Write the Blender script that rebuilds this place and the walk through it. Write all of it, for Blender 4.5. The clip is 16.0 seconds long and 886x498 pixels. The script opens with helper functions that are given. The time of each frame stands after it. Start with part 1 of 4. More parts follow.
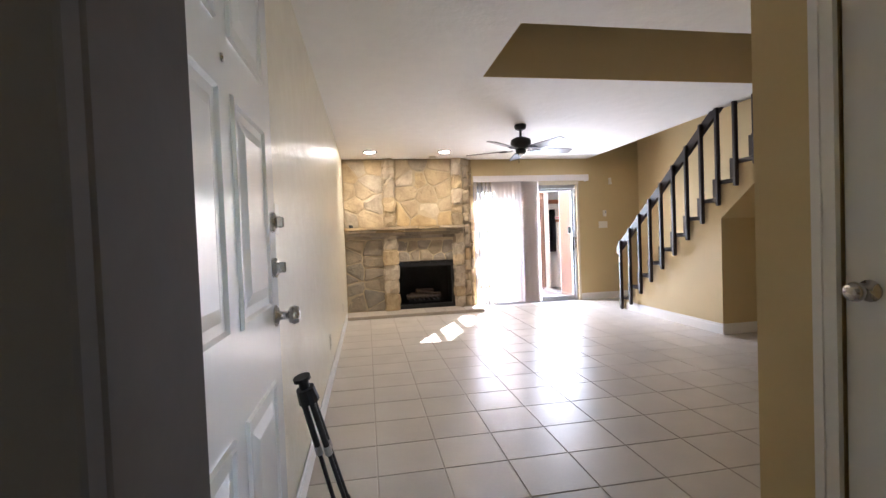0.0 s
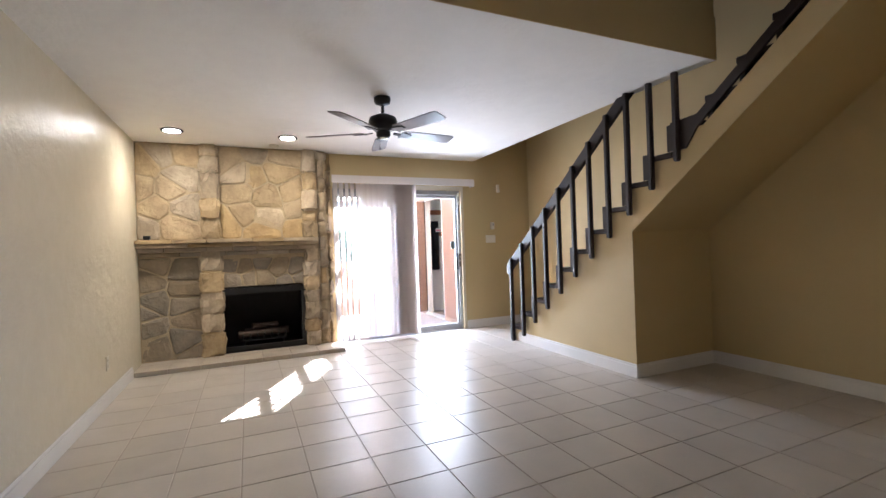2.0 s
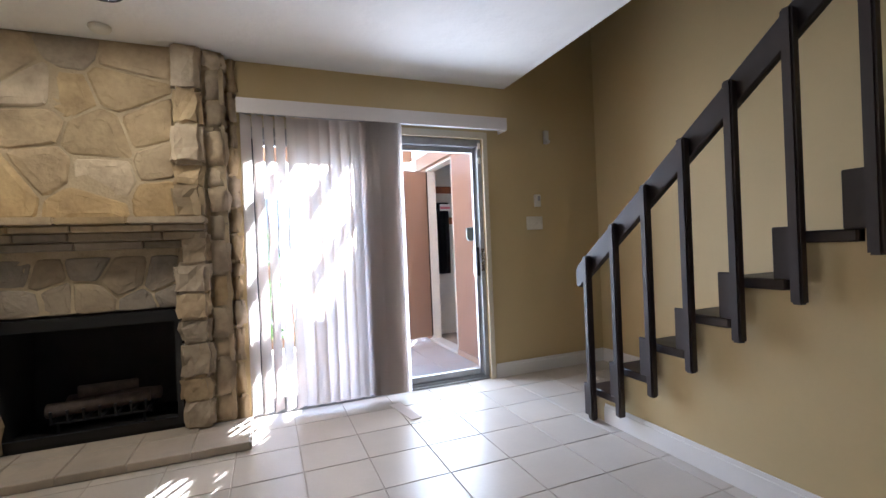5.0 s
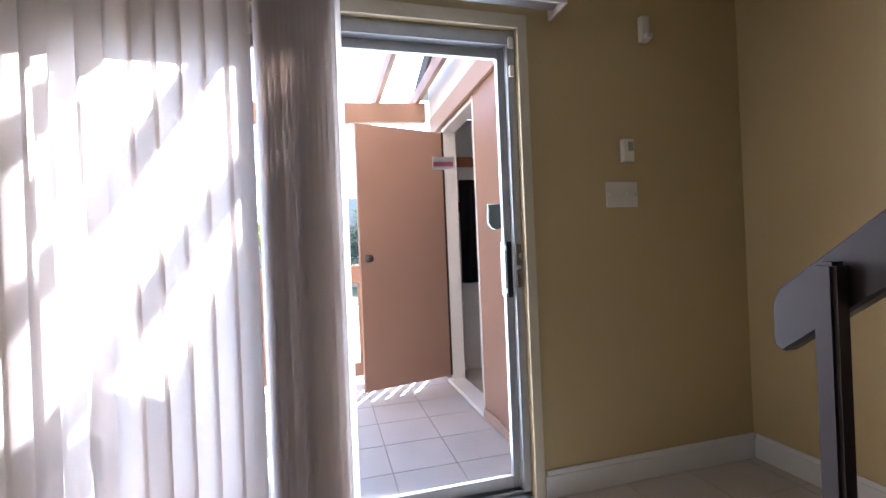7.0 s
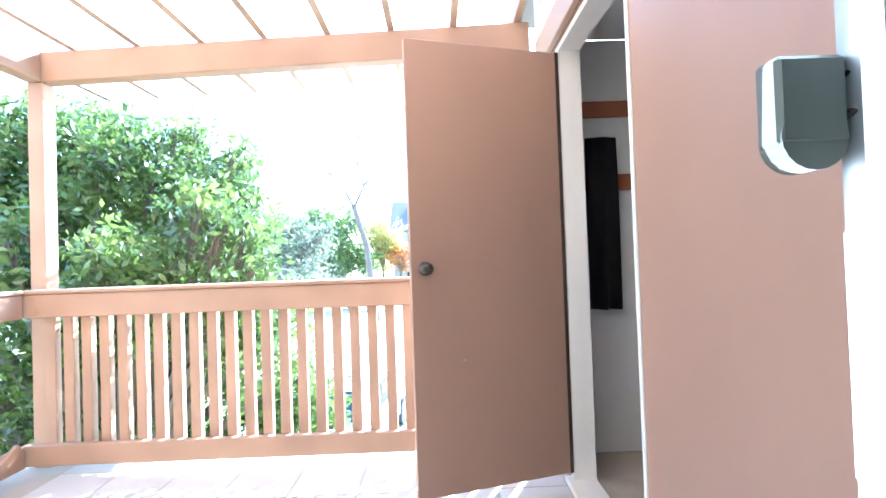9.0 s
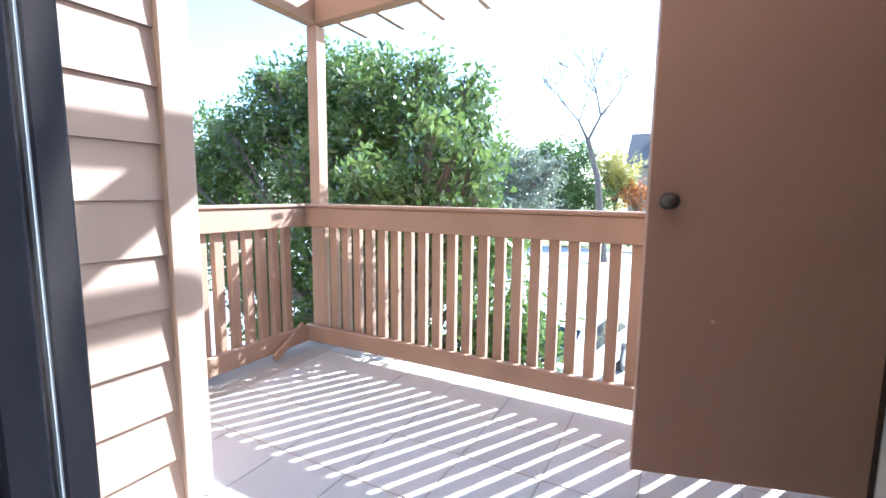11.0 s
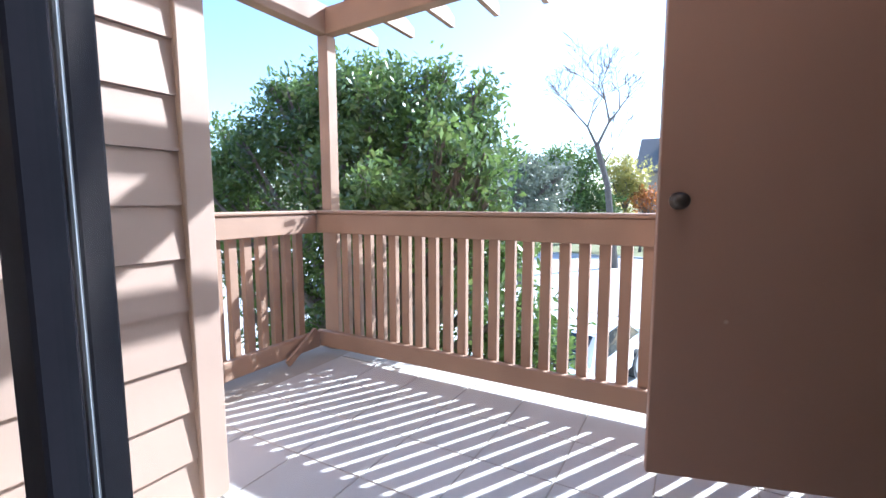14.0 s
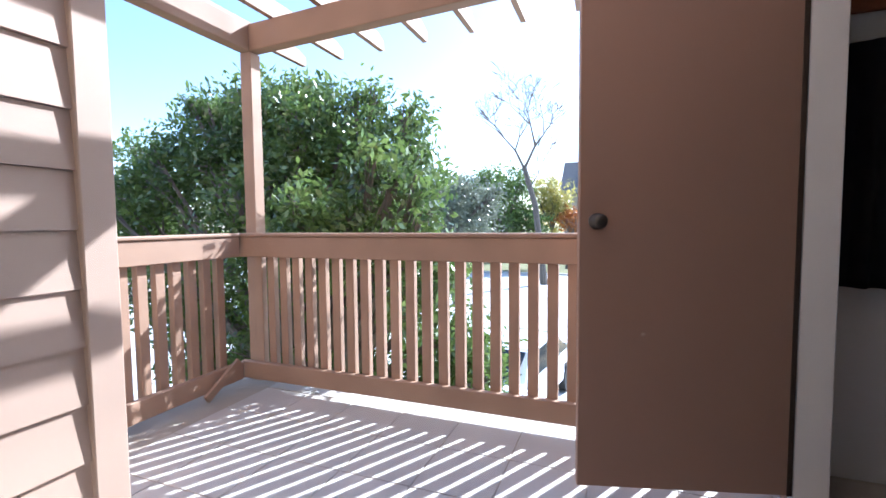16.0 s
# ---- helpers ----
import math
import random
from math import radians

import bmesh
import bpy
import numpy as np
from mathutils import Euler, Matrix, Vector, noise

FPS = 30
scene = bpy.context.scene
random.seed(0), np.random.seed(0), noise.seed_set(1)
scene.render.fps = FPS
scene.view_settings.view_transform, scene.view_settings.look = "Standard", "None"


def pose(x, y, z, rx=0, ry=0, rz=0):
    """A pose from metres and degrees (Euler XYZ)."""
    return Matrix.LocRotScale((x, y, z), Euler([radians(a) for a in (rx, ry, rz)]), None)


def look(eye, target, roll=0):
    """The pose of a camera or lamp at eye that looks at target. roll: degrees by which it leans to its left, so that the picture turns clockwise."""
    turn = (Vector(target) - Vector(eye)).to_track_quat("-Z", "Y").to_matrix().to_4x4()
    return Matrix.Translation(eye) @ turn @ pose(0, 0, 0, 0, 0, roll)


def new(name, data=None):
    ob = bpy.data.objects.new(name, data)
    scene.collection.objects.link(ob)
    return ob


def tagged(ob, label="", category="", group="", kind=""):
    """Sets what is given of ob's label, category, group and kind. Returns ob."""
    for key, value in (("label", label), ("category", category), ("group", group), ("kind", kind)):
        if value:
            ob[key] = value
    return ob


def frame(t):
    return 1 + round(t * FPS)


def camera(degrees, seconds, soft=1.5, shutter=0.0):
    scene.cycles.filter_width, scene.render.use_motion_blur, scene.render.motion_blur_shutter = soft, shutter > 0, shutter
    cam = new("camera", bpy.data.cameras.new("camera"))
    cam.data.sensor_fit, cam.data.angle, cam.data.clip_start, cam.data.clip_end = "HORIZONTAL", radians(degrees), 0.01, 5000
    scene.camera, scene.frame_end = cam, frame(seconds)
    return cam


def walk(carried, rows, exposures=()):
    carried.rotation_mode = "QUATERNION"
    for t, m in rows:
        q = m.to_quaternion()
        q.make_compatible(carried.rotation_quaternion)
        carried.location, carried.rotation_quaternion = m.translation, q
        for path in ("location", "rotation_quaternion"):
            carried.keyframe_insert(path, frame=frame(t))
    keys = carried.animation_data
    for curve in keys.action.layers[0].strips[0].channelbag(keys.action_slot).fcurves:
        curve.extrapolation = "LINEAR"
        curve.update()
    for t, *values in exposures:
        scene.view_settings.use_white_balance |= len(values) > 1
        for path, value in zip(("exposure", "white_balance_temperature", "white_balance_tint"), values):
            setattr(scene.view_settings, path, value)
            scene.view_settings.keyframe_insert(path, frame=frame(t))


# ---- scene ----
cam = camera(90.0, 16.0)
PATH = [
    (0, (-2.36, 0.929, 1.17), (-2.023, 2.9, 1.119), -2.2),
    (0.5, (-2.238, 1.257, 1.162), (-1.575, 3.143, 1.121), -1.6),
    (1, (-1.983, 1.578, 1.147), (-1.223, 3.428, 1.136), -1.3),
    (1.5, (-1.796, 1.898, 1.145), (-1.097, 3.77, 1.061), -1.4),
    (2, (-1.618, 2.31, 1.175), (-0.811, 4.14, 1.172), -2.0),
    (2.5, (-1.388, 2.72, 1.15), (-0.627, 4.567, 1.238), -2.1),
    (3, (-1.193, 3.144, 1.131), (-0.504, 5.021, 1.164), -2.3),
    (3.5, (-1.014, 3.552, 1.131), (-0.227, 5.39, 1.101), -3.1),
    (6, (-0.015, 5.583, 1.082), (0.682, 7.456, 1.141), -2.5),
    (6.5, (0.245, 5.972, 1.072), (0.896, 7.859, 1.19), -3.1),
    (7, (0.406, 6.358, 1.076), (0.921, 8.291, 1.08), -2.4),
    (7.5, (0.543, 6.759, 1.083), (1.134, 8.668, 1.03), -3.4),
    (8, (0.784, 7.137, 1.088), (1.173, 9.098, 1.012), -1.4),
    (8.5, (0.827, 7.472, 1.074), (1.014, 9.463, 1.087), -1.9),
    (9, (0.778, 7.785, 1.086), (0.802, 9.784, 1.119), -2.0),
    (9.5, (0.752, 7.983, 1.089), (0.255, 9.919, 1.034), 0.1),
    (10, (0.762, 8.013, 1.055), (-0.081, 9.823, 0.939), 0.3),
    (12.5, (0.76, 8.005, 1.046), (-0.189, 9.723, 0.659), -0.2),
    (13, (0.749, 7.997, 1.045), (-0.178, 9.722, 0.64), -0.3),
    (13.5, (0.762, 7.996, 1.043), (-0.188, 9.705, 0.621), -0.2),
    (14, (0.766, 7.994, 1.031), (-0.21, 9.726, 0.822), -0.1),
    (14.5, (0.778, 8.012, 1.04), (-0.2, 9.755, 0.952), -0.7),
    (15, (0.776, 8.002, 1.041), (-0.146, 9.776, 0.991), -0.9),
    (15.5, (0.772, 8.015, 1.037), (-0.082, 9.822, 0.958), -1.3),
    (16, (0.774, 8.013, 1.035), (0.059, 9.877, 0.916), -0.5),
]
EXPOSURES = [(0, 4.8, 5700, 18), (1, 4.45, 5650, 18), (2, 4.4, 5550, 16), (3.5, 3.75, 5400, 15), (6, 3.5, 5450, 14), (7, 3.3, 5500, 16), (8, 3.25, 5450, 14), (9, 3.7, 5100, 5), (9.5, 3.5, 5150, 7), (10, 3.15, 5350, 11), (12.5, 1.85, 5350, 14), (14.5, 1.9, 5300, 16), (16, 1.85, 5400, 17)]
walk(cam, [(t, look(eye, target, roll)) for t, eye, target, roll in PATH], EXPOSURES)

# ---- world, sun, lamps ----
SUN_DIR = Vector((0.49, 0.87, 0.70)).normalized()      # towards the sun
wd = bpy.data.worlds.new("sky")
wd.use_nodes = True
nt = wd.node_tree
sky = nt.nodes.new("ShaderNodeTexSky")
sky.sky_type = 'NISHITA'
sky.sun_disc = False
sky.sun_elevation = math.asin(SUN_DIR.z)
sky.sun_rotation = math.atan2(SUN_DIR.x, SUN_DIR.y)
bgn = nt.nodes["Background"]
nt.links.new(sky.outputs[0], bgn.inputs[0])
bgn.inputs[1].default_value = 0.13
scene.world = wd
sl = bpy.data.lights.new("sun", 'SUN')
sl.energy, sl.angle, sl.color = 4.6, radians(0.55), (1.0, 0.95, 0.88)
so = new("sun", sl)
so.matrix_world = look(SUN_DIR * 30, (0, 0, 0))


def area_lamp(name, m, sx, sy, watts, colour):
    la = bpy.data.lights.new(name, 'AREA')
    la.shape, la.size, la.size_y, la.energy, la.color = 'RECTANGLE', sx, sy, watts, colour
    ob = new(name, la)
    ob.matrix_world = m
    return ob


# sky light in the patio opening
area_lamp("patio_sky", look((0.85, 8.30, 1.05), (0.6, 7.0, 0.95)), 0.66, 1.9, 4, (0.92, 0.96, 1.0))
for lx in (-2.264, -1.18):
    sp = bpy.data.lights.new("downlight_lamp", 'SPOT')
    sp.energy, sp.spot_size, sp.spot_blend, sp.shadow_soft_size, sp.color = 1.8, radians(125), 0.6, 0.05, (1.0, 0.86, 0.62)
    ob = new("downlight_lamp", sp)
    ob.matrix_world = look((lx, 7.386, 2.41), (lx, 7.386, 0))

# ---- materials ----
def mat(name, col, rough=0.6, var=0.12, scale=6.0, fine=120.0, bump=0.15, metal=0.0, col2=None, rand=0.0, dist=0.003, spec=0.5, stretch=(1, 1, 1), trans=0.0, sat=0.0):
    m = bpy.data.materials.new(name)
    m.use_nodes = True
    n, l = m.node_tree.nodes, m.node_tree.links
    p = n["Principled BSDF"]
    geo = n.new("ShaderNodeNewGeometry")
    mp = n.new("ShaderNodeMapping")
    mp.inputs["Scale"].default_value = stretch
    l.new(geo.outputs["Position"], mp.inputs["Vector"])
    big = n.new("ShaderNodeTexNoise")
    big.inputs["Scale"].default_value = scale
    big.inputs["Detail"].default_value = 5
    sm = n.new("ShaderNodeTexNoise")
    sm.inputs["Scale"].default_value = fine
    sm.inputs["Detail"].default_value = 3
    for t in (big, sm):
        l.new(mp.outputs[0], t.inputs["Vector"])
    add = n.new("ShaderNodeMath")
    add.operation = 'MULTIPLY_ADD'
    l.new(sm.outputs["Fac"], add.inputs[0])
    add.inputs[1].default_value = 0.35
    l.new(big.outputs["Fac"], add.inputs[2])
    ramp = n.new("ShaderNodeMapRange")
    ramp.inputs[1].default_value, ramp.inputs[2].default_value = 0.42, 0.95
    l.new(add.outputs[0], ramp.inputs[0])
    mix = n.new("ShaderNodeMix")
    mix.data_type = 'RGBA'
    c2 = col2 or [c * (1 - var) for c in col]
    mix.inputs[6].default_value = (*col, 1)
    mix.inputs[7].default_value = (*c2, 1)
    l.new(ramp.outputs[0], mix.inputs[0])
    out = mix.outputs[2]
    if rand:
        oi = n.new("ShaderNodeObjectInfo")
        hs = n.new("ShaderNodeHueSaturation")
        mr = n.new("ShaderNodeMapRange")
        mr.inputs[3].default_value, mr.inputs[4].default_value = 1 - rand, 1 + rand
        l.new(oi.outputs["Random"], mr.inputs[0])
        l.new(mr.outputs[0], hs.inputs["Value"])
        if sat:
            wn = n.new("ShaderNodeTexWhiteNoise")
            wn.noise_dimensions = '1D'
            l.new(oi.outputs["Random"], wn.inputs["W"])
            ms_ = n.new("ShaderNodeMapRange")
            ms_.inputs[3].default_value, ms_.inputs[4].default_value = 1 - sat, 1 + sat * 0.5
            l.new(wn.outputs["Value"], ms_.inputs[0])
            l.new(ms_.outputs[0], hs.inputs["Saturation"])
        l.new(out, hs.inputs["Color"])
        out = hs.outputs[0]
    l.new(out, p.inputs["Base Color"])
    rr = n.new("ShaderNodeMapRange")
    rr.inputs[3].default_value, rr.inputs[4].default_value = max(rough - 0.08, 0.02), min(rough + 0.1, 1)
    l.new(big.outputs["Fac"], rr.inputs[0])
    l.new(rr.outputs[0], p.inputs["Roughness"])
    p.inputs["Metallic"].default_value = metal
    p.inputs["Specular IOR Level"].default_value = spec
    if bump:
        b = n.new("ShaderNodeBump")
        b.inputs["Strength"].default_value = bump
        b.inputs["Distance"].default_value = dist
        l.new(add.outputs[0], b.inputs["Height"])
        l.new(b.outputs[0], p.inputs["Normal"])
    if trans:
        tr = n.new("ShaderNodeBsdfTranslucent")
        l.new(out, tr.inputs[0])
        ms = n.new("ShaderNodeMixShader")
        ms.inputs[0].default_value = trans
        l.new(p.outputs[0], ms.inputs[1])
        l.new(tr.outputs[0], ms.inputs[2])
        l.new(ms.outputs[0], n["Material Output"].inputs[0])
    return m


def glow(name, col, power):
    m = mat(name, col, 0.5, bump=0)
    p = m.node_tree.nodes["Principled BSDF"]
    p.inputs["Emission Color"].default_value = (*col, 1)
    p.inputs["Emission Strength"].default_value = power
    return m


def glass_mat(name, tint=(0.93, 0.96, 0.95)):
    m = bpy.data.materials.new(name)
    m.use_nodes = True
    n, l = m.node_tree.nodes, m.node_tree.links
    tr, gl, lw, mx = (n.new("ShaderNodeBsdfTransparent"), n.new("ShaderNodeBsdfGlossy"), n.new("ShaderNodeLayerWeight"), n.new("ShaderNodeMixShader"))
    pw, fr = n.new("ShaderNodeMath"), n.new("ShaderNodeMath")
    pw.operation, fr.operation = 'POWER', 'MULTIPLY_ADD'
    tr.inputs[0].default_value = (*tint, 1)
    gl.inputs["Roughness"].default_value = 0.02
    lw.inputs[0].default_value = 0.5
    l.new(lw.outputs["Facing"], pw.inputs[0])
    pw.inputs[1].default_value = 5.0
    l.new(pw.outputs[0], fr.inputs[0])
    fr.inputs[1].default_value, fr.inputs[2].default_value = 0.22, 0.003
    l.new(fr.outputs[0], mx.inputs[0])
    l.new(tr.outputs[0], mx.inputs[1])
    l.new(gl.outputs[0], mx.inputs[2])
    l.new(mx.outputs[0], n["Material Output"].inputs[0])
    return m


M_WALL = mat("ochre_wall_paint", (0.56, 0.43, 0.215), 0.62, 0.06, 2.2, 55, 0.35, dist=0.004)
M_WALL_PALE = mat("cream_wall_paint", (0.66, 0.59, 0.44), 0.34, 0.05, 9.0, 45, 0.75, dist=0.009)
M_CEIL = mat("white_textured_ceiling", (0.78, 0.765, 0.73), 0.72, 0.04, 7, 38, 0.9, dist=0.008)
M_TILE = mat("cream_ceramic_tile", (0.49, 0.435, 0.37), 0.33, 0.12, 3.5, 60, 0.05, rand=0.05, dist=0.001)
M_GROUT = mat("brown_grout", (0.44, 0.385, 0.32), 0.85, 0.2, 12, 200, 0.3)
M_BTILE = mat("pale_balcony_tile", (0.56, 0.52, 0.48), 0.6, 0.14, 4, 60, 0.2, rand=0.05)
M_TRIM = mat("white_trim_paint", (0.78, 0.76, 0.73), 0.38, 0.05, 4, 80, 0.06)
M_DOOR = mat("white_door_paint", (0.74, 0.72, 0.69), 0.22, 0.04, 4, 70, 0.05)
M_DARKWOOD = mat("dark_brown_stained_wood", (0.030, 0.018, 0.016), 0.42, 0.4, 8, 90, 0.15, stretch=(1, 1, 0.3))
M_STONE = mat("tan_field_stone", (0.48, 0.36, 0.20), 0.75, 0.1, 5, 30, 1.0, col2=(0.25, 0.175, 0.095), rand=0.18, dist=0.016, sat=0.28)
# darker copy of the tan stone: shade below the mantel put into the colour
M_STONE_SHADED = mat("shaded_field_stone", (0.30, 0.235, 0.15), 0.78, 0.1, 5, 30, 1.0, col2=(0.18, 0.14, 0.095), rand=0.2, dist=0.016, sat=0.25)
M_MORTAR = mat("sandy_mortar", (0.45, 0.35, 0.215), 0.9, 0.35, 7, 60, 0.9, dist=0.014)
M_SOOT = mat("sooty_firebox", (0.014, 0.012, 0.011), 0.85, 0.4, 7, 60, 0.5)
M_BLACK = mat("black_metal", (0.014, 0.013, 0.013), 0.4, 0.2, 10, 100, 0.05, metal=0.3)
M_LOG = mat("charred_log", (0.10, 0.07, 0.055), 0.9, 0.5, 20, 90, 0.8, dist=0.01)
M_HEARTH = mat("hearth_tile", (0.44, 0.37, 0.29), 0.4, 0.2, 6, 50, 0.3, rand=0.08)
M_STEEL = mat("satin_nickel", (0.55, 0.52, 0.48), 0.25, 0.1, 20, 150, 0.03, metal=1.0)
M_ALU = mat("dull_aluminium", (0.42, 0.42, 0.42), 0.42, 0.15, 15, 120, 0.06, metal=0.8)
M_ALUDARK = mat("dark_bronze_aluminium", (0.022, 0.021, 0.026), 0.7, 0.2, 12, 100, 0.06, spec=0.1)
M_BLIND = mat("cream_vinyl_blind", (0.86, 0.80, 0.755), 0.5, 0.05, 3, 60, 0.05, trans=0.72)
M_VALANCE = mat("white_vinyl_valance", (0.72, 0.67, 0.64), 0.45, 0.05, 3, 60, 0.04)
M_PLASTIC = mat("ivory_plastic", (0.74, 0.70, 0.60), 0.4, 0.05, 8, 90, 0.02)
M_TAN = mat("tan_exterior_paint", (0.375, 0.227, 0.16), 0.5, 0.14, 2.5, 45, 0.25, stretch=(1, 1, 0.4), dist=0.004)
M_SIDING = mat("pinkish_tan_siding_paint", (0.46, 0.33, 0.255), 0.6, 0.12, 3, 40, 0.4, stretch=(1, 0.15, 1.6), rand=0.03, dist=0.004)
M_RAIL = mat("weathered_tan_rail_paint", (0.40, 0.255, 0.173), 0.65, 0.28, 4, 60, 0.5, rand=0.06, dist=0.004)
M_WHITEWALL = mat("white_storage_wall", (0.74, 0.72, 0.69), 0.7, 0.08, 3, 50, 0.2)
M_CLEAT = mat("orange_brown_cleat", (0.36, 0.13, 0.055), 0.55, 0.3, 6, 80, 0.2, stretch=(1, 0.2, 1))
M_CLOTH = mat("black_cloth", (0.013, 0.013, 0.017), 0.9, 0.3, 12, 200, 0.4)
M_LAMP = glow("lit_lamp_lens", (1.0, 0.9, 0.7), 9.0)
M_BLADE = mat("walnut_fan_blade", (0.060, 0.036, 0.030), 0.32, 0.3, 4, 60, 0.1)
M_RUBBER = mat("black_rubber", (0.02, 0.02, 0.02), 0.7, 0.2, 10, 100, 0.1)
M_PINK = mat("pink_sticker", (0.75, 0.22, 0.30), 0.5, 0.1)
M_PAPER = mat("white_sticker", (0.8, 0.78, 0.78), 0.5, 0.05)
M_LOCKBOX = mat("grey_green_lockbox", (0.13, 0.13, 0.105), 0.55, 0.15, 12, 100, 0.1)
M_BRONZE = mat("aged_bronze_knob", (0.10, 0.085, 0.07), 0.35, 0.3, 20, 150, 0.03, metal=0.8)
M_BROWN = mat("dark_brown_paint", (0.05, 0.034, 0.022), 0.8, 0.2, 5, 60, 0.2)
M_GLASS = glass_mat("clear_glass")
M_BARK = mat("grey_bark", (0.17, 0.14, 0.115), 0.9, 0.4, 9, 60, 0.8, dist=0.01)
M_GRASS = mat("dry_lawn", (0.15, 0.17, 0.06), 0.95, 0.4, 0.8, 20, 0.6, col2=(0.20, 0.17, 0.08), dist=0.02)
M_ROAD = mat("pale_concrete_drive", (0.52, 0.51, 0.50), 0.85, 0.12, 0.6, 15, 0.3)
M_KERB = mat("concrete_kerb", (0.50, 0.49, 0.46), 0.9, 0.15, 2, 30, 0.3)
M_CARW = mat("white_car_paint", (0.78, 0.78, 0.78), 0.2, 0.03, 1, 10, 0)
M_CARGLASS = mat("tinted_car_glass", (0.02, 0.025, 0.03), 0.06, 0.1, 1, 10, 0)
M_ROOF = mat("grey_roof_shingle", (0.20, 0.18, 0.175), 0.9, 0.3, 3, 30, 0.5)
M_HOUSE = mat("beige_house_wall", (0.42, 0.34, 0.27), 0.85, 0.1, 1, 20, 0.2)


def leaf_mat(name, a, b):
    m = mat(name, a, 0.24, 0.3, 2.2, 18.0, 0, col2=b, trans=0.42, spec=0.9)
    return m


M_LEAF = leaf_mat("glossy_evergreen_leaf", (0.21, 0.30, 0.08), (0.04, 0.08, 0.022))
M_LEAF_GREY = leaf_mat("grey_green_leaf", (0.24, 0.26, 0.19), (0.09, 0.11, 0.07))
M_LEAF_YEL = leaf_mat("yellow_autumn_leaf", (0.62, 0.52, 0.16), (0.36, 0.36, 0.10))
M_LEAF_ORA = leaf_mat("orange_autumn_leaf", (0.52, 0.20, 0.05), (0.34, 0.13, 0.04))


# ---- builders ----
def box(bm, x0, x1, y0, y1, z0, z1, m=None):
    vs = [bm.verts.new((x, y, z)) for x in (x0, x1) for y in (y0, y1) for z in (z0, z1)]
    if m is not None:
        for v in vs:
            v.co = m @ v.co
    for f in ((0, 1, 3, 2), (4, 6, 7, 5), (0, 4, 5, 1), (2, 3, 7, 6), (0, 2, 6, 4), (1, 5, 7, 3)):
        bm.faces.new([vs[i] for i in f])
    return vs


def bev(bm, w, seg=1):
    bmesh.ops.bevel(bm, geom=bm.edges[:], offset=w, segments=seg, affect='EDGES', clamp_overlap=True)


def bx(x0, x1, y0, y1, z0, z1, w=0.0, m=None, seg=1):
    bm = bmesh.new()
    box(bm, x0, x1, y0, y1, z0, z1, m)
    if w:
        bev(bm, w, seg)
    return bm


def cyl(bm, a, b, r0, r1=None, n=16):
    a, b = Vector(a), Vector(b)
    r1 = r0 if r1 is None else r1
    q = (b - a).to_track_quat('Z', 'Y').to_matrix()
    rings = []
    for c, r in ((a, r0), (b, r1)):
        rings.append([bm.verts.new(c + q @ Vector((r * math.cos(i * 2 * math.pi / n), r * math.sin(i * 2 * math.pi / n), 0))) for i in range(n)])
    for i in range(n):
        j = (i + 1) % n
        bm.faces.new((rings[0][i], rings[0][j], rings[1][j], rings[1][i]))
    bm.faces.new(rings[0][::-1])
    bm.faces.new(rings[1])


def lathe(prof, m, n=20):
    """A turned shape: (radius, height) pairs along the z of m."""
    bm = bmesh.new()
    rings = [[bm.verts.new(m @ Vector((max(r, 0.0005) * math.cos(i * 2 * math.pi / n), max(r, 0.0005) * math.sin(i * 2 * math.pi / n), h))) for i in range(n)] for r, h in prof]
    for a, b in zip(rings, rings[1:]):
        for i in range(n):
            j = (i + 1) % n
            bm.faces.new((a[i], a[j], b[j], b[i]))
    bm.faces.new(rings[0][::-1])
    bm.faces.new(rings[-1])
    for f in bm.faces:
        f.smooth = True
    return bm


def prism(poly, axis, lo, hi):
    """A flat outline given as pairs, drawn out along an axis from lo to hi."""
    bm = bmesh.new()
    def put(u, v, w):
        return (w, u, v) if axis == 'x' else (u, w, v) if axis == 'y' else (u, v, w)
    a = [bm.verts.new(put(u, v, lo)) for u, v in poly]
    b = [bm.verts.new(put(u, v, hi)) for u, v in poly]
    bm.faces.new(a)
    bm.faces.new(b[::-1])
    for i in range(len(poly)):
        j = (i + 1) % len(poly)
        bm.faces.new((a[i], b[i], b[j], a[j]))
    bmesh.ops.recalc_face_normals(bm, faces=bm.faces[:])
    return bm


def mesh_of(name, bm, m):
    bmesh.ops.recalc_face_normals(bm, faces=bm.faces[:])
    me = bpy.data.meshes.new(name)
    bm.to_mesh(me)
    bm.free()
    me.materials.append(m)
    return me


def part(name, bm, m, parent=None, label=""):
    ob = new(name, mesh_of(name, bm, m))
    if parent is not None:
        ob.parent = parent
        if parent.type == 'EMPTY':
            ob.matrix_parent_inverse = Matrix.Translation(-parent.location)
    if label:
        tagged(ob, label)
    return ob


def thing(name, loc, label, category, group=""):
    ob = new(name)
    ob.empty_display_size = 0.1
    ob.location = loc
    return tagged(ob, label, category, group)


def solid(name, bm, m, label, category, kind="structure", group=""):
    return tagged(part(name, bm, m), label, category, group, kind)


def piece(name, me, loc, parent, rot=0.0):
    ob = new(name, me)
    ob.parent = parent
    ob.location = loc
    if rot:
        ob.rotation_euler = (0, 0, rot)
    return ob


XL, XR, YB, H = -2.70, 2.41, 8.085, 2.44     # left wall, right wall, patio wall, ceiling
XS = 1.42                                     # open side of the stairs
YE = 1.43                                     # entrance wall, inner face
TOP = 4.9
FZ = -0.03                                    # balcony floor

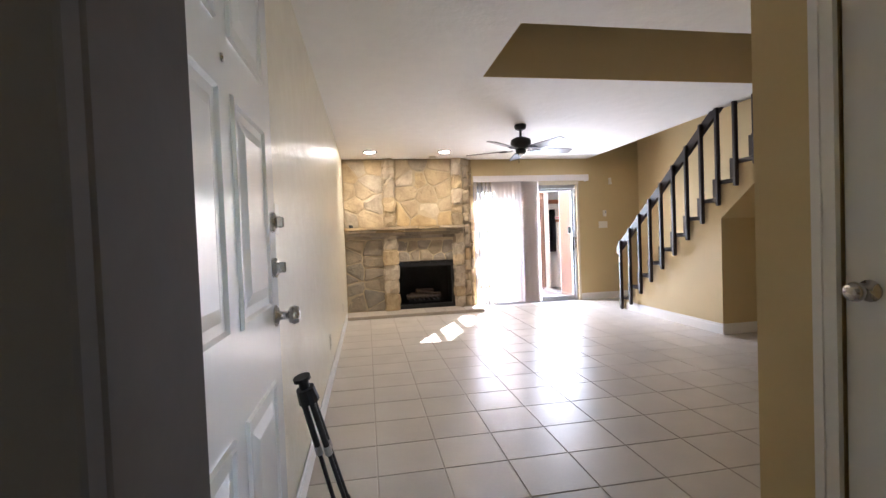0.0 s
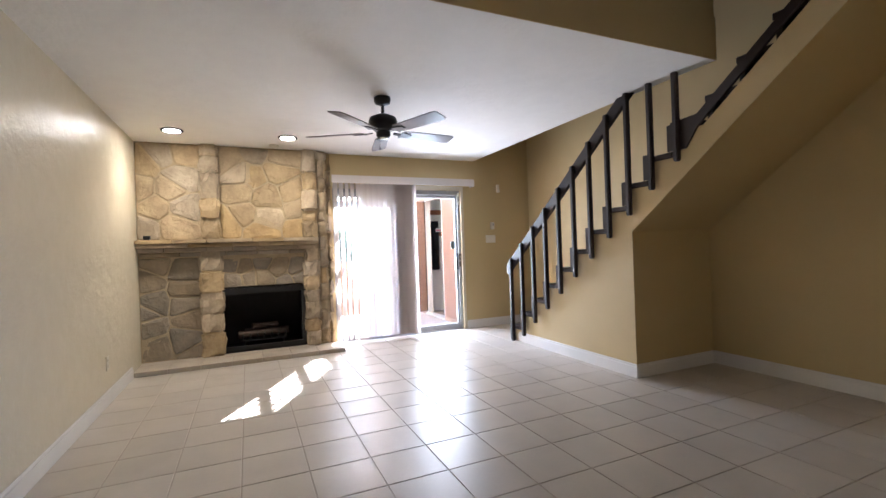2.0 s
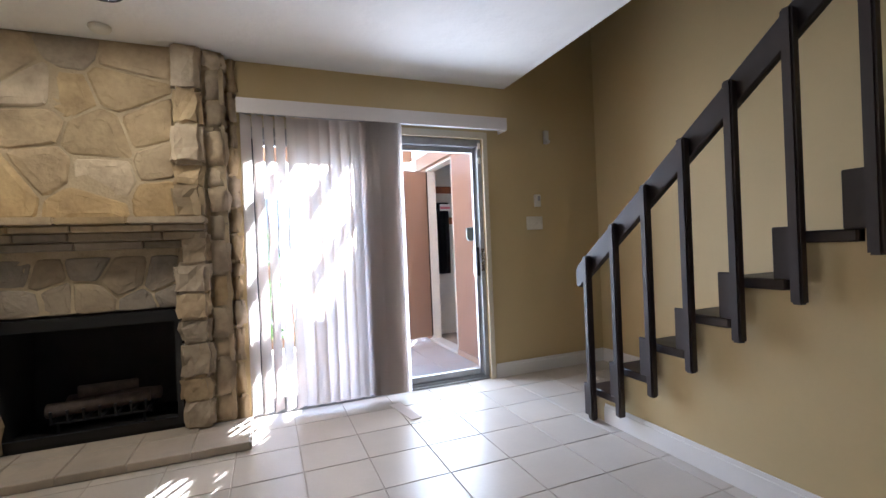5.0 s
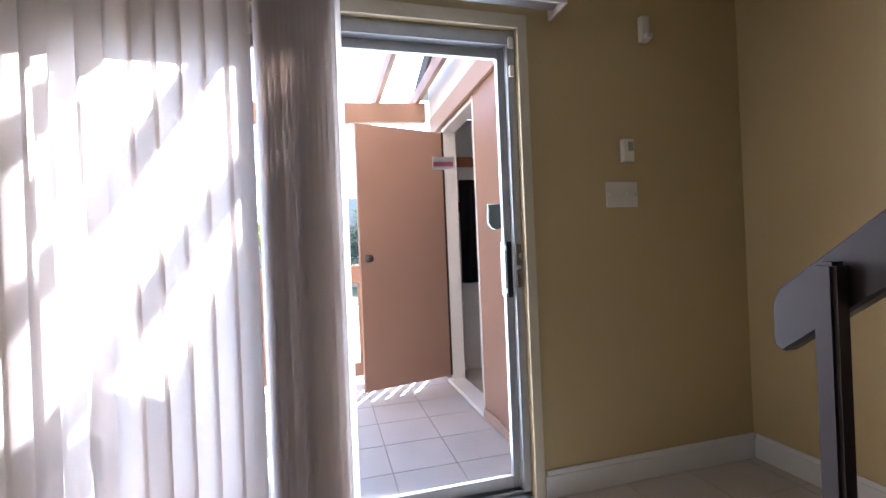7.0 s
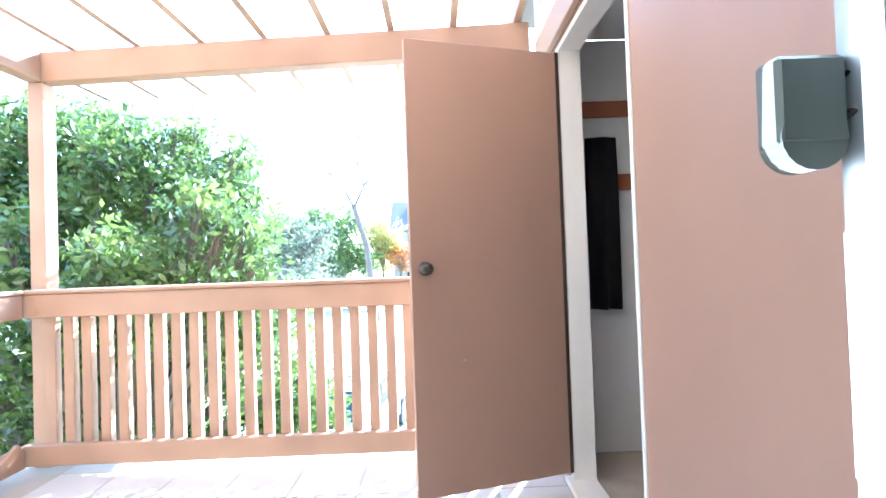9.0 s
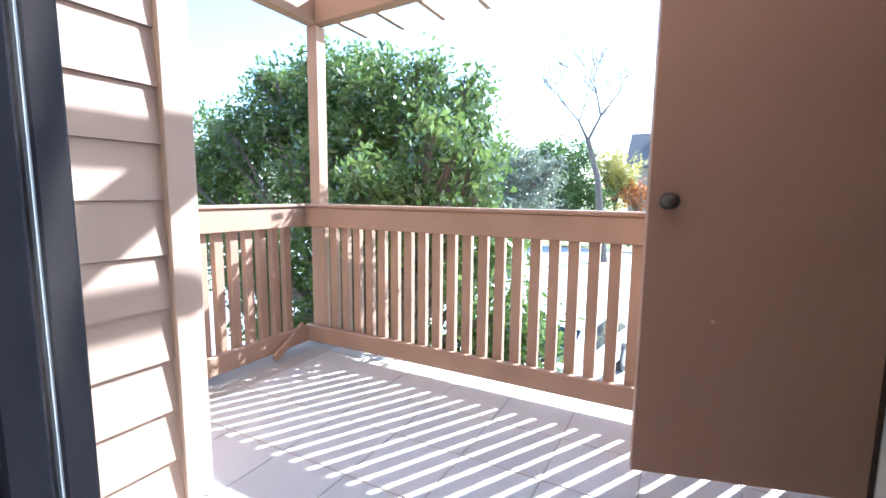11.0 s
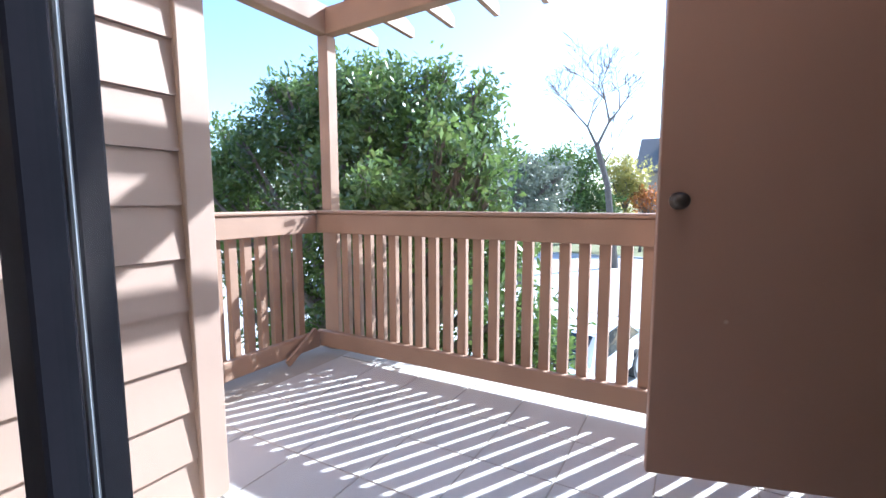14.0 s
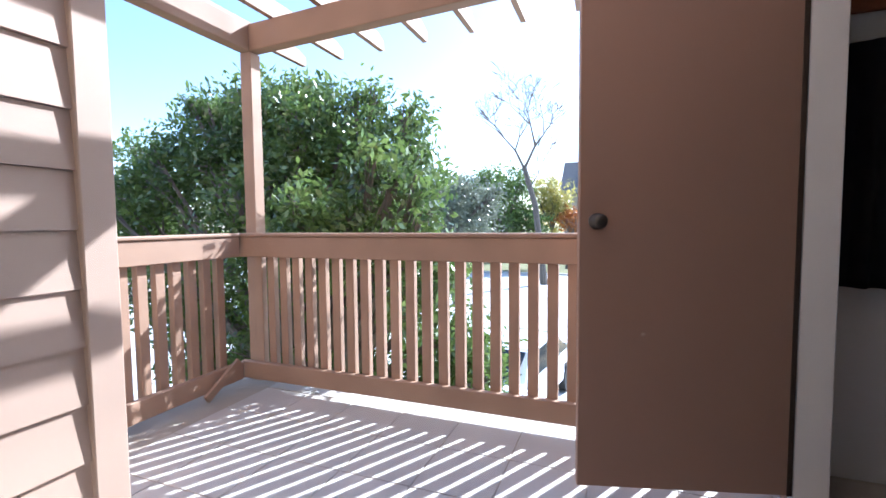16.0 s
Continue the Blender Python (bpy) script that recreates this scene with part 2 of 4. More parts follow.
# ---- large structure ----
floor = solid("floor", bx(XL - 0.12, XR + 0.12, 0.0, YB + 0.16, -0.20, -0.004), M_GROUT, "cream ceramic tiles with brown grout joints", "floor")
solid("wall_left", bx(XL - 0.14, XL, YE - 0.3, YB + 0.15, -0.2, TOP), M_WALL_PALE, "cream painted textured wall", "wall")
solid("wall_right", bx(XR, XR + 0.14, YE - 0.3, YB + 0.15, -0.2, TOP), M_WALL, "ochre painted wall beside the stairs", "wall")
DX0, DX1, DZ = -0.60, 1.225, 2.0               # patio door opening
bm = bmesh.new()
box(bm, XL, DX0, YB, YB + 0.145, 1.02, TOP)
box(bm, XL, -1.98, YB, YB + 0.145, -0.2, 1.02)
box(bm, -0.95, DX0, YB, YB + 0.145, -0.2, 1.02)
box(bm, DX1, XR, YB, YB + 0.145, -0.2, TOP)
box(bm, DX0, DX1, YB, YB + 0.145, DZ, TOP)
solid("wall_patio", bm, M_WALL, "ochre painted wall around the patio door", "wall")
bm = bmesh.new()
box(bm, XL, -2.565, YE - 0.16, YE, -0.2, TOP)
box(bm, -1.45, XR, YE - 0.16, YE, -0.2, TOP)
box(bm, -2.565, -1.45, YE - 0.16, YE, 2.05, TOP)
solid("wall_entrance", bm, M_WALL, "ochre wall around the front doorway", "wall")
HX0, HY0, HY1 = -1.393, 3.497, 4.387           # stairwell hole
bm = bmesh.new()
box(bm, XL, XS + 0.04, HY1, YB, H, H + 0.22)
box(bm, XL, HX0, YE, HY1, H, H + 0.22)
box(bm, HX0, XR, YE, HY0, H, H + 0.22)
solid("ceiling", bm, M_CEIL, "white textured plaster ceiling", "ceiling")
solid("ceiling_upper", bx(XL - 0.14, XR + 0.14, YE - 0.16, YB + 0.15, TOP, TOP + 0.1), M_CEIL, "white ceiling above the stairwell", "ceiling")
solid("wall_stairwell", bx(HX0, XS + 0.04, HY1 + 0.003, HY1 + 0.12, H + 0.22, TOP), M_WALL, "ochre wall above the stairwell opening", "wall")
solid("trim_stairwell", bx(HX0 - 0.002, XS + 0.042, HY1 - 0.006, HY1 + 0.003, H + 0.001, H + 0.30), M_WALL, "ochre painted edge of the stairwell opening", "trim")
solid("wall_upper_side", bx(XS + 0.04, XS + 0.10, HY1 + 0.12, YB, H + 1.3, TOP), M_WALL, "ochre upper wall along the stairs", "wall")
solid("wall_upper_hall", bx(HX0 - 0.12, HX0, HY0, HY1 + 0.12, H + 0.22, TOP), M_WALL, "ochre wall of the upper hall", "wall")
# closet beside the entrance
CX, CY = -0.95, 2.343
bm = bmesh.new()
box(bm, CX, CX + 0.12, 2.06, CY, 0, H)
box(bm, CX, CX + 0.12, YE, 2.06, 2.04, H)
box(bm, CX + 0.12, XR, CY - 0.12, CY, 0, H)
solid("wall_closet", bm, M_WALL, "ochre closet wall beside the entrance", "wall")
bm = bmesh.new()
box(bm, CX - 0.018, CX, 2.045, 2.105, 0, 2.10)
box(bm, CX - 0.024, CX, 2.085, 2.115, 0, 2.11)
box(bm, CX - 0.018, CX, YE, 2.045, 2.04, 2.10)
solid("trim_closet", bm, M_TRIM, "white moulded door casing", "trim")


def skirting(name, x0, x1, y0, y1):
    bm = bmesh.new()
    box(bm, x0, x1, y0, y1, 0, 0.095)
    wx, wy = min(0.005, (x1 - x0) / 4), min(0.005, (y1 - y0) / 4)
    box(bm, x0 + wx, x1 - wx, y0 + wy, y1 - wy, 0.095, 0.118)
    bev(bm, 0.002)
    solid(name, bm, M_TRIM, "white painted baseboard", "baseboard")


skirting("baseboard_left", XL, XL + 0.016, 2.5, 7.55)
skirting("baseboard_patio", 1.275, XR, YB - 0.016, YB)
skirting("baseboard_right", XR - 0.016, XR, 5.26, YB - 0.016)
skirting("baseboard_alcove_side", XR - 0.016, XR, CY, 5.145)
skirting("baseboard_alcove", XS, XR - 0.016, 5.129, 5.145)
skirting("baseboard_stair", XS - 0.016, XS, 5.129, 6.95)
skirting("baseboard_closet", CX + 0.0, XR - 0.016, CY, CY + 0.016)

# unseen enclosure outside the front door, added to hold back daylight from behind
solid("wall_unseen_side", bx(-3.1, -2.95, -2.2, YE - 0.16, -0.2, 2.6), M_WALL, "unseen ochre wall added to block daylight at the entrance", "wall")
solid("wall_unseen_far", bx(-0.9, -0.75, -2.2, YE - 0.16, -0.2, 2.6), M_WALL, "unseen ochre wall added to block daylight at the entrance", "wall")
solid("wall_unseen_end", bx(-2.95, -1.45, -2.2, -2.05, -0.2, 2.6), M_WALL, "unseen ochre wall added to block daylight at the entrance", "wall")
solid("unseen_floor", bx(-2.95, -0.9, -2.05, -0.001, -0.2, -0.005), M_KERB, "unseen concrete floor added under the daylight-blocking walls", "floor")
solid("unseen_ceiling", bx(-3.1, -0.75, -2.2, YE - 0.16, 2.6, 2.7), M_CEIL, "unseen ceiling added to block daylight at the entrance", "ceiling")

# ---- stairs ----
RUN, RISE, Y0 = 0.236, 0.186, 7.085            # first riser at Y0, climbing towards smaller y
NST, NB = 14, 11
SL = RISE / RUN
stairs = thing("staircase", (XS + 0.5, 6.0, 0), "dark stained wooden staircase with open balusters and ochre side wall", "staircase")
# closed side wall under the flight
poly = [(Y0 - 0.02, 0.0)]
for i in range(NB):
    y = Y0 - 0.02 - i * RUN
    poly += [(y, (i + 1) * RISE - 0.045), (y - RUN, (i + 1) * RISE - 0.045)]
ye = 3.52
poly += [(ye, NB * RISE - 0.045 + (Y0 - 0.02 - NB * RUN - ye) * SL)]
poly += [(ye, 1.262 + 0.775 * (5.145 - ye)), (5.145, 1.262), (5.145, 0.0)]
part("side_wall", prism(poly, 'x', XS, XS + 0.08), M_WALL, stairs, "ochre painted wall under the steps")
part("side_wall", bx(XS + 0.08, XR, 5.145, 5.24, 0, 1.30), M_WALL, stairs, "ochre painted wall closing the space under the steps")
sof = [(5.24, 1.262 - 0.0735), (ye, 1.262 + 0.775 * (5.145 - ye)), (ye, 1.33 + 0.775 * (5.145 - ye)), (5.24, 1.33)]
part("soffit", prism(sof, 'x', XS + 0.08, XR), M_WALL, stairs, "ochre sloping underside of the flight")
for i in range(NST):
    y, z = Y0 - i * RUN, (i + 1) * RISE
    xs = XS - 0.012 if i < NB else XS + 0.081
    part("tread", bx(xs, XR - 0.005, y - RUN - 0.005, y + 0.022, z - 0.045, z, 0.006), M_DARKWOOD, stairs)
    part("riser", bx(xs, XR - 0.005, y - 0.04, y, z - RISE, z - 0.045, 0.002), M_DARKWOOD, stairs)
    # cheek block that carries the baluster
    if i < NB:
        part("cheek", bx(XS - 0.026, XS - 0.0125, y - 0.05, y + 0.030, z - RISE, z + 0.02, 0.004), M_DARKWOOD, stairs)
RZ = 0.948                                       # top edge of the handrail's lower end
def rail_z(y):
    return RZ + (7.14 - y) * 0.79
for i in range(NB):
    y = Y0 - 0.075 - i * RUN
    zf = max(0.0, (i + 1) * RISE - 0.275)
    bm = bx(XS - 0.072, XS - 0.0265, y - 0.022, y + 0.022, zf, rail_z(y) - 0.03, 0.008, seg=2)
    part("baluster", bm, M_DARKWOOD, stairs)
hr = [(7.152, RZ - 0.12), (7.152, RZ - 0.025), (7.135, RZ + 0.01), (4.9, rail_z(4.9)), (4.9, rail_z(4.9) - 0.135), (7.13, RZ - 0.135)]
bm = prism(hr, 'x', XS - 0.026, XS + 0.016)
bev(bm, 0.006)
part("handrail", bm, M_DARKWOOD, stairs, "wide dark stained handrail board")
sk = [(4.72, 1.86), (4.72, 2.08), (4.50, 2.09), (3.55, 2.09 + 0.95 * SL), (3.55, 2.02 + 0.95 * SL), (4.50, 2.0), (4.60, 1.86)]
part("stringer", prism(sk, 'x', XS - 0.024, XS - 0.002), M_DARKWOOD, stairs)

# ---- fireplace ----
def clip_poly(poly, px, py, nx, ny):
    out = []
    for (ax, ay), (bx_, by_) in zip(poly, poly[1:] + poly[:1]):
        da, db = (ax - px) * nx + (ay - py) * ny, (bx_ - px) * nx + (by_ - py) * ny
        if da <= 0:
            out.append((ax, ay))
        if da * db < 0:
            k = da / (da - db)
            out.append((ax + (bx_ - ax) * k, ay + (by_ - ay) * k))
    return out


def stones(x0, x1, z0, z1, size, yf, parent, m, seed, gap=0.006):
    """Irregular flat stones that fill a panel, standing out of the mortar at y = yf towards the room."""
    rng = random.Random(seed)
    nx, nz = max(1, round((x1 - x0) / size)), max(1, round((z1 - z0) / (size * 0.8)))
    pts = []
    for i in range(nx):
        for j in range(nz):
            pts.append((x0 + (i + 0.5 + rng.uniform(-0.42, 0.42)) * (x1 - x0) / nx, z0 + (j + 0.5 + rng.uniform(-0.42, 0.42)) * (z1 - z0) / nz, rng.uniform(0.8, 1.25)))
    for a in pts:
        poly = [(x0, z0), (x1, z0), (x1, z1), (x0, z1)]
        for b in pts:
            if b is a:
                continue
            dx, dz = b[0] - a[0], b[1] - a[1]
            d = math.hypot(dx, dz)
            k = 0.5 + 0.22 * (a[2] - b[2])
            poly = clip_poly(poly, a[0] + dx * k - dx / d * gap, a[1] + dz * k - dz / d * gap, dx / d, dz / d)
            if len(poly) < 3:
                break
        if len(poly) < 3:
            continue
        cx, cz = sum(p[0] for p in poly) / len(poly), sum(p[1] for p in poly) / len(poly)
        # cut the corners to worn curves
        rnd = []
        for p, q, r in zip(poly[-1:] + poly[:-1], poly, poly[1:] + poly[:1]):
            for s, w in ((p, 0.22), (None, 0), (r, 0.22)):
                if s is None:
                    rnd.append((q[0] * 0.93 + (p[0] + r[0]) * 0.035, q[1] * 0.93 + (p[1] + r[1]) * 0.035))
                else:
                    rnd.append((q[0] + (s[0] - q[0]) * w, q[1] + (s[1] - q[1]) * w))
        bm = bmesh.new()
        dep = rng.uniform(0.007, 0.022)
        tx, tz = rng.uniform(-0.03, 0.03), rng.uniform(-0.03, 0.03)
        rings = []
        for sc, dy in ((1.0, 0.004), (0.985, -dep * 0.45), (0.90, -dep * 0.85), (0.6, -dep * rng.uniform(0.95, 1.2))):
            rings.append([bm.verts.new((cx + (x - cx) * sc + rng.uniform(-0.003, 0.003), yf + dy + ((x - cx) * tx + (z - cz) * tz) * (dy < 0) + (rng.uniform(-0.003, 0.003) if dy < 0 else 0), cz + (z - cz) * sc)) for x, z in rnd])
        n = len(rnd)
        for r0, r1 in zip(rings, rings[1:]):
            for i in range(n):
                bm.faces.new((r0[i], r0[(i + 1) % n], r1[(i + 1) % n], r1[i]))
        bm.faces.new(rings[-1])
        part("stone", bm, m, parent)


def pillar(x0, x1, yf, z0, z1, parent, seed, back, lo=0.13, hi=0.30):
    rng = random.Random(seed)
    z = z0
    while z < z1 - 0.02:
        h = min(rng.uniform(lo, hi), z1 - z)
        if z1 - z - h < 0.06:
            h = z1 - z
        a, b, c = rng.uniform(-0.008, 0.008), rng.uniform(-0.008, 0.008), rng.uniform(-0.012, 0.01)
        bm = bmesh.new()
        vs = box(bm, x0 + a - 0.006, x1 + b + 0.006, yf + c * 1.6, back, z - 0.012, z + h + 0.012)
        for v in vs:
            if v.co.y < back - 0.01:
                v.co += Vector((rng.uniform(-0.006, 0.006), rng.uniform(-0.008, 0.008), rng.uniform(-0.01, 0.01) if 0.02 < v.co.z - z0 and v.co.z < z1 - 0.02 else 0))
        bmesh.ops.bevel(bm, geom=bm.edges[:], offset=0.024, segments=2, affect='EDGES', clamp_overlap=True)
        bmesh.ops.subdivide_edges(bm, edges=[e for e in bm.edges if e.calc_length() > 0.05], cuts=2, use_grid_fill=True)
        for v in bm.verts:
            if v.co.y < back - 0.01:
                k = noise.noise_vector(v.co * 13 + Vector((seed, 0, 0))) * 0.022 + noise.noise_vector(v.co * 40) * 0.009
                v.co += Vector((k.x, k.y, k.z * 0.6))
        for f in bm.faces:
            f.smooth = x0 > -0.83
        part("stone", bm, M_STONE, parent)
        z += h


fire = thing("fireplace", (-1.7, 7.95, 0), "tan field stone fireplace with mantel shelf, shade below it put into the stone colour", "fireplace")
YF = 7.985
FX0, FX1, FZ0, FZ1 = -1.932, -1.0, 0.076, 0.795
MZ0, MZ1 = 1.27, 1.368
for xa, xb, za in ((XL + 0.002, FX0 - 0.021, 0.05), (FX1 + 0.021, -0.70, 0.05), (FX0 - 0.0205, FX1 + 0.0205, FZ1 + 0.021)):
    part("mortar_bed", bx(xa, xb, YF - 0.004, YB, za, H - 0.001), M_MORTAR, fire, "sandy mortar between the stones")
stones(XL + 0.004, -2.085, MZ1, H - 0.004, 0.25, YF, fire, M_STONE, 3)
stones(-1.89, -0.985, MZ1, H - 0.004, 0.29, YF, fire, M_STONE, 14)
# the same stone under the mantel, in the colour darkened for shade
stones(XL + 0.004, -2.10, 0.055, MZ0 - 0.1, 0.25, YF, fire, M_STONE_SHADED, 25)
stones(-1.89, -0.985, FZ1 + 0.015, MZ0 - 0.13, 0.17, YF, fire, M_STONE_SHADED, 37)
pillar(-2.085, -1.895, YF - 0.085, MZ1, H - 0.003, fire, 5, YF + 0.01)
pillar(-2.11, -1.885, YF - 0.085, 0.052, MZ0, fire, 6, YF + 0.01)
pillar(-0.985, -0.83, YF - 0.085, MZ1, H - 0.003, fire, 7, YF + 0.01)
pillar(-0.99, -0.82, YF - 0.085, 0.052, MZ0, fire, 8, YF + 0.01)
pillar(-0.822, -0.70, YF - 0.02, 0.052, H - 0.003, fire, 9, YB, 0.11, 0.26)
pillar(-0.70, -0.635, YF + 0.04, 0.005, H - 0.003, fire, 10, YB, 0.10, 0.24)
# mantel: a shelf of slabs over corbelled courses
rng = random.Random(4)
x = XL + 0.004
while x < -0.83:
    w = min(rng.uniform(0.30, 0.48), -0.815 - x)
    if -0.815 - x - w < 0.12:
        w = -0.815 - x
    part("mantel_slab", bx(x, x + w - 0.004, 7.83 + rng.uniform(-0.008, 0.006), YF + 0.01, MZ1 - 0.045, MZ1 + rng.uniform(-0.004, 0.003), 0.008, seg=2), M_STONE, fire)
    x += w
for k, (za, zb, yy) in enumerate(((MZ0 + 0.012, MZ1 - 0.048, 7.855), (MZ0 - 0.04, MZ0 + 0.01, 7.885), (MZ0 - 0.09, MZ0 - 0.043, 7.92))):
    x = XL + 0.004 + 0.01 * k
    while x < -0.83:
        w = min(rng.uniform(0.22, 0.5), -0.82 - x)
        if -0.82 - x - w < 0.1:
            w = -0.82 - x
        part("corbel_stone", bx(x, x + w - 0.004, yy + rng.uniform(-0.006, 0.006), YF + 0.01, za, zb, 0.007), M_STONE_SHADED if k else M_STONE, fire)
        x += w
# firebox that runs back into the chimney chase
for q in ((FX0 - 0.02, FX0, YF + 0.012, 8.5, 0.05, FZ1 + 0.02), (FX1, FX1 + 0.02, YF + 0.012, 8.5, 0.05, FZ1 + 0.02), (FX0, FX1, YF + 0.012, 8.5, FZ1, FZ1 + 0.02),
          (FX0, FX1, 8.5, 8.52, 0.05, FZ1 + 0.02), (FX0, FX1, YF, 8.5, 0.051, FZ0)):
    part("firebox_panel", bx(*q), M_SOOT, fire, "black sooty firebox lining")
bm = bmesh.new()
box(bm, FX0, FX0 + 0.03, YF - 0.006, YF + 0.018, FZ0, FZ1)
box(bm, FX1 - 0.03, FX1, YF - 0.006, YF + 0.018, FZ0, FZ1)
box(bm, FX0 + 0.03, FX1 - 0.03, YF - 0.006, YF + 0.018, FZ1 - 0.07, FZ1)
box(bm, FX0 + 0.03, FX1 - 0.03, YF - 0.006, YF + 0.018, FZ0, FZ0 + 0.045)
part("fire_surround", bm, M_BLACK, fire, "black metal firebox frame")
grate = thing("fire_grate", (-1.46, 8.2, FZ0), "black iron grate with charred logs", "grate")
bm = bmesh.new()
for i in range(7):
    gx = -1.70 + i * 0.08
    cyl(bm, (gx, 8.08, FZ0 + 0.09), (gx, 8.36, FZ0 + 0.09), 0.008, n=8)
    cyl(bm, (gx, 8.08, FZ0 + 0.09), (gx, 8.075, FZ0 + 0.16), 0.008, n=8)
for gy in (8.12, 8.32):
    cyl(bm, (-1.72, gy, FZ0 + 0.075), (-1.20, gy, FZ0 + 0.075), 0.009, n=8)
for gx in (-1.68, -1.24):
    for gy in (8.12, 8.32):
        cyl(bm, (gx, gy, FZ0 + 0.001), (gx, gy, FZ0 + 0.08), 0.009, n=8)
part("bars", bm, M_BLACK, grate)
for a, b, r in (((-1.75, 8.16, FZ0 + 0.145), (-1.22, 8.20, FZ0 + 0.15), 0.045), ((-1.68, 8.28, FZ0 + 0.15), (-1.17, 8.25, FZ0 + 0.15), 0.05), ((-1.60, 8.18, FZ0 + 0.235), (-1.30, 8.27, FZ0 + 0.225), 0.038)):
    bm = bmesh.new()
    cyl(bm, a, b, r, r * 0.85, 12)
    bev(bm, 0.006)
    part("log", bm, M_LOG, grate)
hearth = tagged(part("hearth", bx(XL + 0.004, -0.60, 7.56, YF + 0.01, 0.0, 0.04), M_GROUT), "low tiled hearth slab before the fireplace", "hearth", kind="structure")
for i in range(7):
    xa = XL + 0.01 + i * 0.298
    part("tile", bx(xa, min(xa + 0.292, -0.595), 7.552, 7.83, 0.004, 0.05, 0.004), M_HEARTH, hearth)
    if xa + 0.292 < -0.9:
        part("tile", bx(xa, xa + 0.292, 7.834, YF + 0.005, 0.035, 0.05, 0.003), M_HEARTH, hearth)
box_ = part("small_box", bx(-2.625, -2.565, 7.87, 7.92, MZ1 + 0.003, MZ1 + 0.048, 0.004), M_BLACK)
tagged(box_, "small black box on the mantel shelf", "box")

# ---- recessed lights, fan ----
for lx in (-2.264, -1.18):
    dl = thing("downlight", (lx, 7.386, H), "lit round recessed ceiling light with dark trim ring", "ceiling light", "recessed lights over the fireplace")
    part("trim_ring", lathe([(0.098, 0), (0.10, -0.006), (0.094, -0.014), (0.078, -0.012), (0.074, -0.001)], pose(lx, 7.386, H - 0.001), 32), M_ALUDARK, dl, "dark metal ring")
    part("lens", lathe([(0.0735, 0), (0.0735, -0.010), (0.05, -0.013), (0.0, -0.014)], pose(lx, 7.386, H - 0.001), 28), M_LAMP, dl, "glowing warm lens")
det = thing("smoke_detector", (-1.30, 7.86, H), "small round white ceiling detector", "detector")
part("case", lathe([(0.055, 0), (0.055, -0.015), (0.045, -0.028), (0.0, -0.03)], pose(-1.30, 7.80, H - 0.001), 20), M_PLASTIC, det)

FXC, FYC = -0.558, 5.854
fan = thing("ceiling_fan", (FXC, FYC, H), "dark bronze five-blade ceiling fan, at rest", "ceiling fan")
C = pose(FXC, FYC, 0)
part("canopy", lathe([(0.068, H - 0.001), (0.070, H - 0.02), (0.062, H - 0.05), (0.03, H - 0.065), (0.0, H - 0.066)], C, 24), M_BLACK, fan)
bm = bmesh.new()
cyl(bm, (FXC, FYC, 2.28), (FXC, FYC, H - 0.05), 0.014)
part("downrod", bm, M_BLACK, fan)
part("motor", lathe([(0.02, 2.30), (0.06, 2.292), (0.108, 2.27), (0.118, 2.245), (0.118, 2.215), (0.10, 2.195), (0.085, 2.175), (0.07, 2.16), (0.0, 2.158)], C, 32), M_BLACK, fan)
part("switch_housing", lathe([(0.055, 2.16), (0.06, 2.145), (0.058, 2.12), (0.045, 2.105), (0.0, 2.10)], C, 24), M_BLACK, fan)
part("cap", lathe([(0.038, 2.106), (0.034, 2.097), (0.0, 2.094)], C, 20), M_STEEL, fan, "polished bottom cap")
bm = bmesh.new()
cyl(bm, (FXC - 0.04, FYC - 0.03, 2.02), (FXC - 0.04, FYC - 0.03, 2.115), 0.0015, n=6)
cyl(bm, (FXC - 0.04, FYC - 0.03, 1.995), (FXC - 0.04, FYC - 0.03, 2.022), 0.005, n=8)
part("pull_chain", bm, M_BLACK, fan)
FAN_TURN = 6
for k in range(5):
    R = pose(FXC, FYC, 2.15, 0, 0, FAN_TURN + 72 * k)
    tilt = R @ pose(0, 0, 0, -12, 0, 0)
    bm = bmesh.new()
    out = [(0.17, -0.052), (0.19, -0.060), (0.58, -0.070), (0.635, -0.066), (0.65, -0.05), (0.65, 0.05), (0.635, 0.066), (0.58, 0.070), (0.19, 0.060), (0.17, 0.052)]
    lo = [bm.verts.new(tilt @ Vector((u, v, -0.003))) for u, v in out]
    hi = [bm.verts.new(tilt @ Vector((u, v, 0.004))) for u, v in out]
    bm.faces.new(lo)
    bm.faces.new(hi)
    for i in range(len(out)):
        j = (i + 1) % len(out)
        bm.faces.new((lo[i], lo[j], hi[j], hi[i]))
    blade = part("blade", bm, M_BLADE, fan, "walnut-brown flat blade")
    bm = bmesh.new()
    for u0, u1, w0, w1, z0, z1 in ((0.09, 0.16, 0.016, 0.02, 0.0, -0.008), (0.15, 0.25, 0.05, 0.018, -0.008, -0.008)):
        vs = [bm.verts.new(tilt @ Vector((u, v, z + dz))) for u, w, z in ((u0, w0, z0), (u1, w1, z1)) for v in (-w, w) for dz in (-0.004, 0.004)]
        for f in ((0, 1, 3, 2), (4, 6, 7, 5), (0, 4, 5, 1), (2, 3, 7, 6), (0, 2, 6, 4), (1, 5, 7, 3)):
            bm.faces.new([vs[i] for i in f])
    part("blade_iron", bm, M_BLACK, blade)

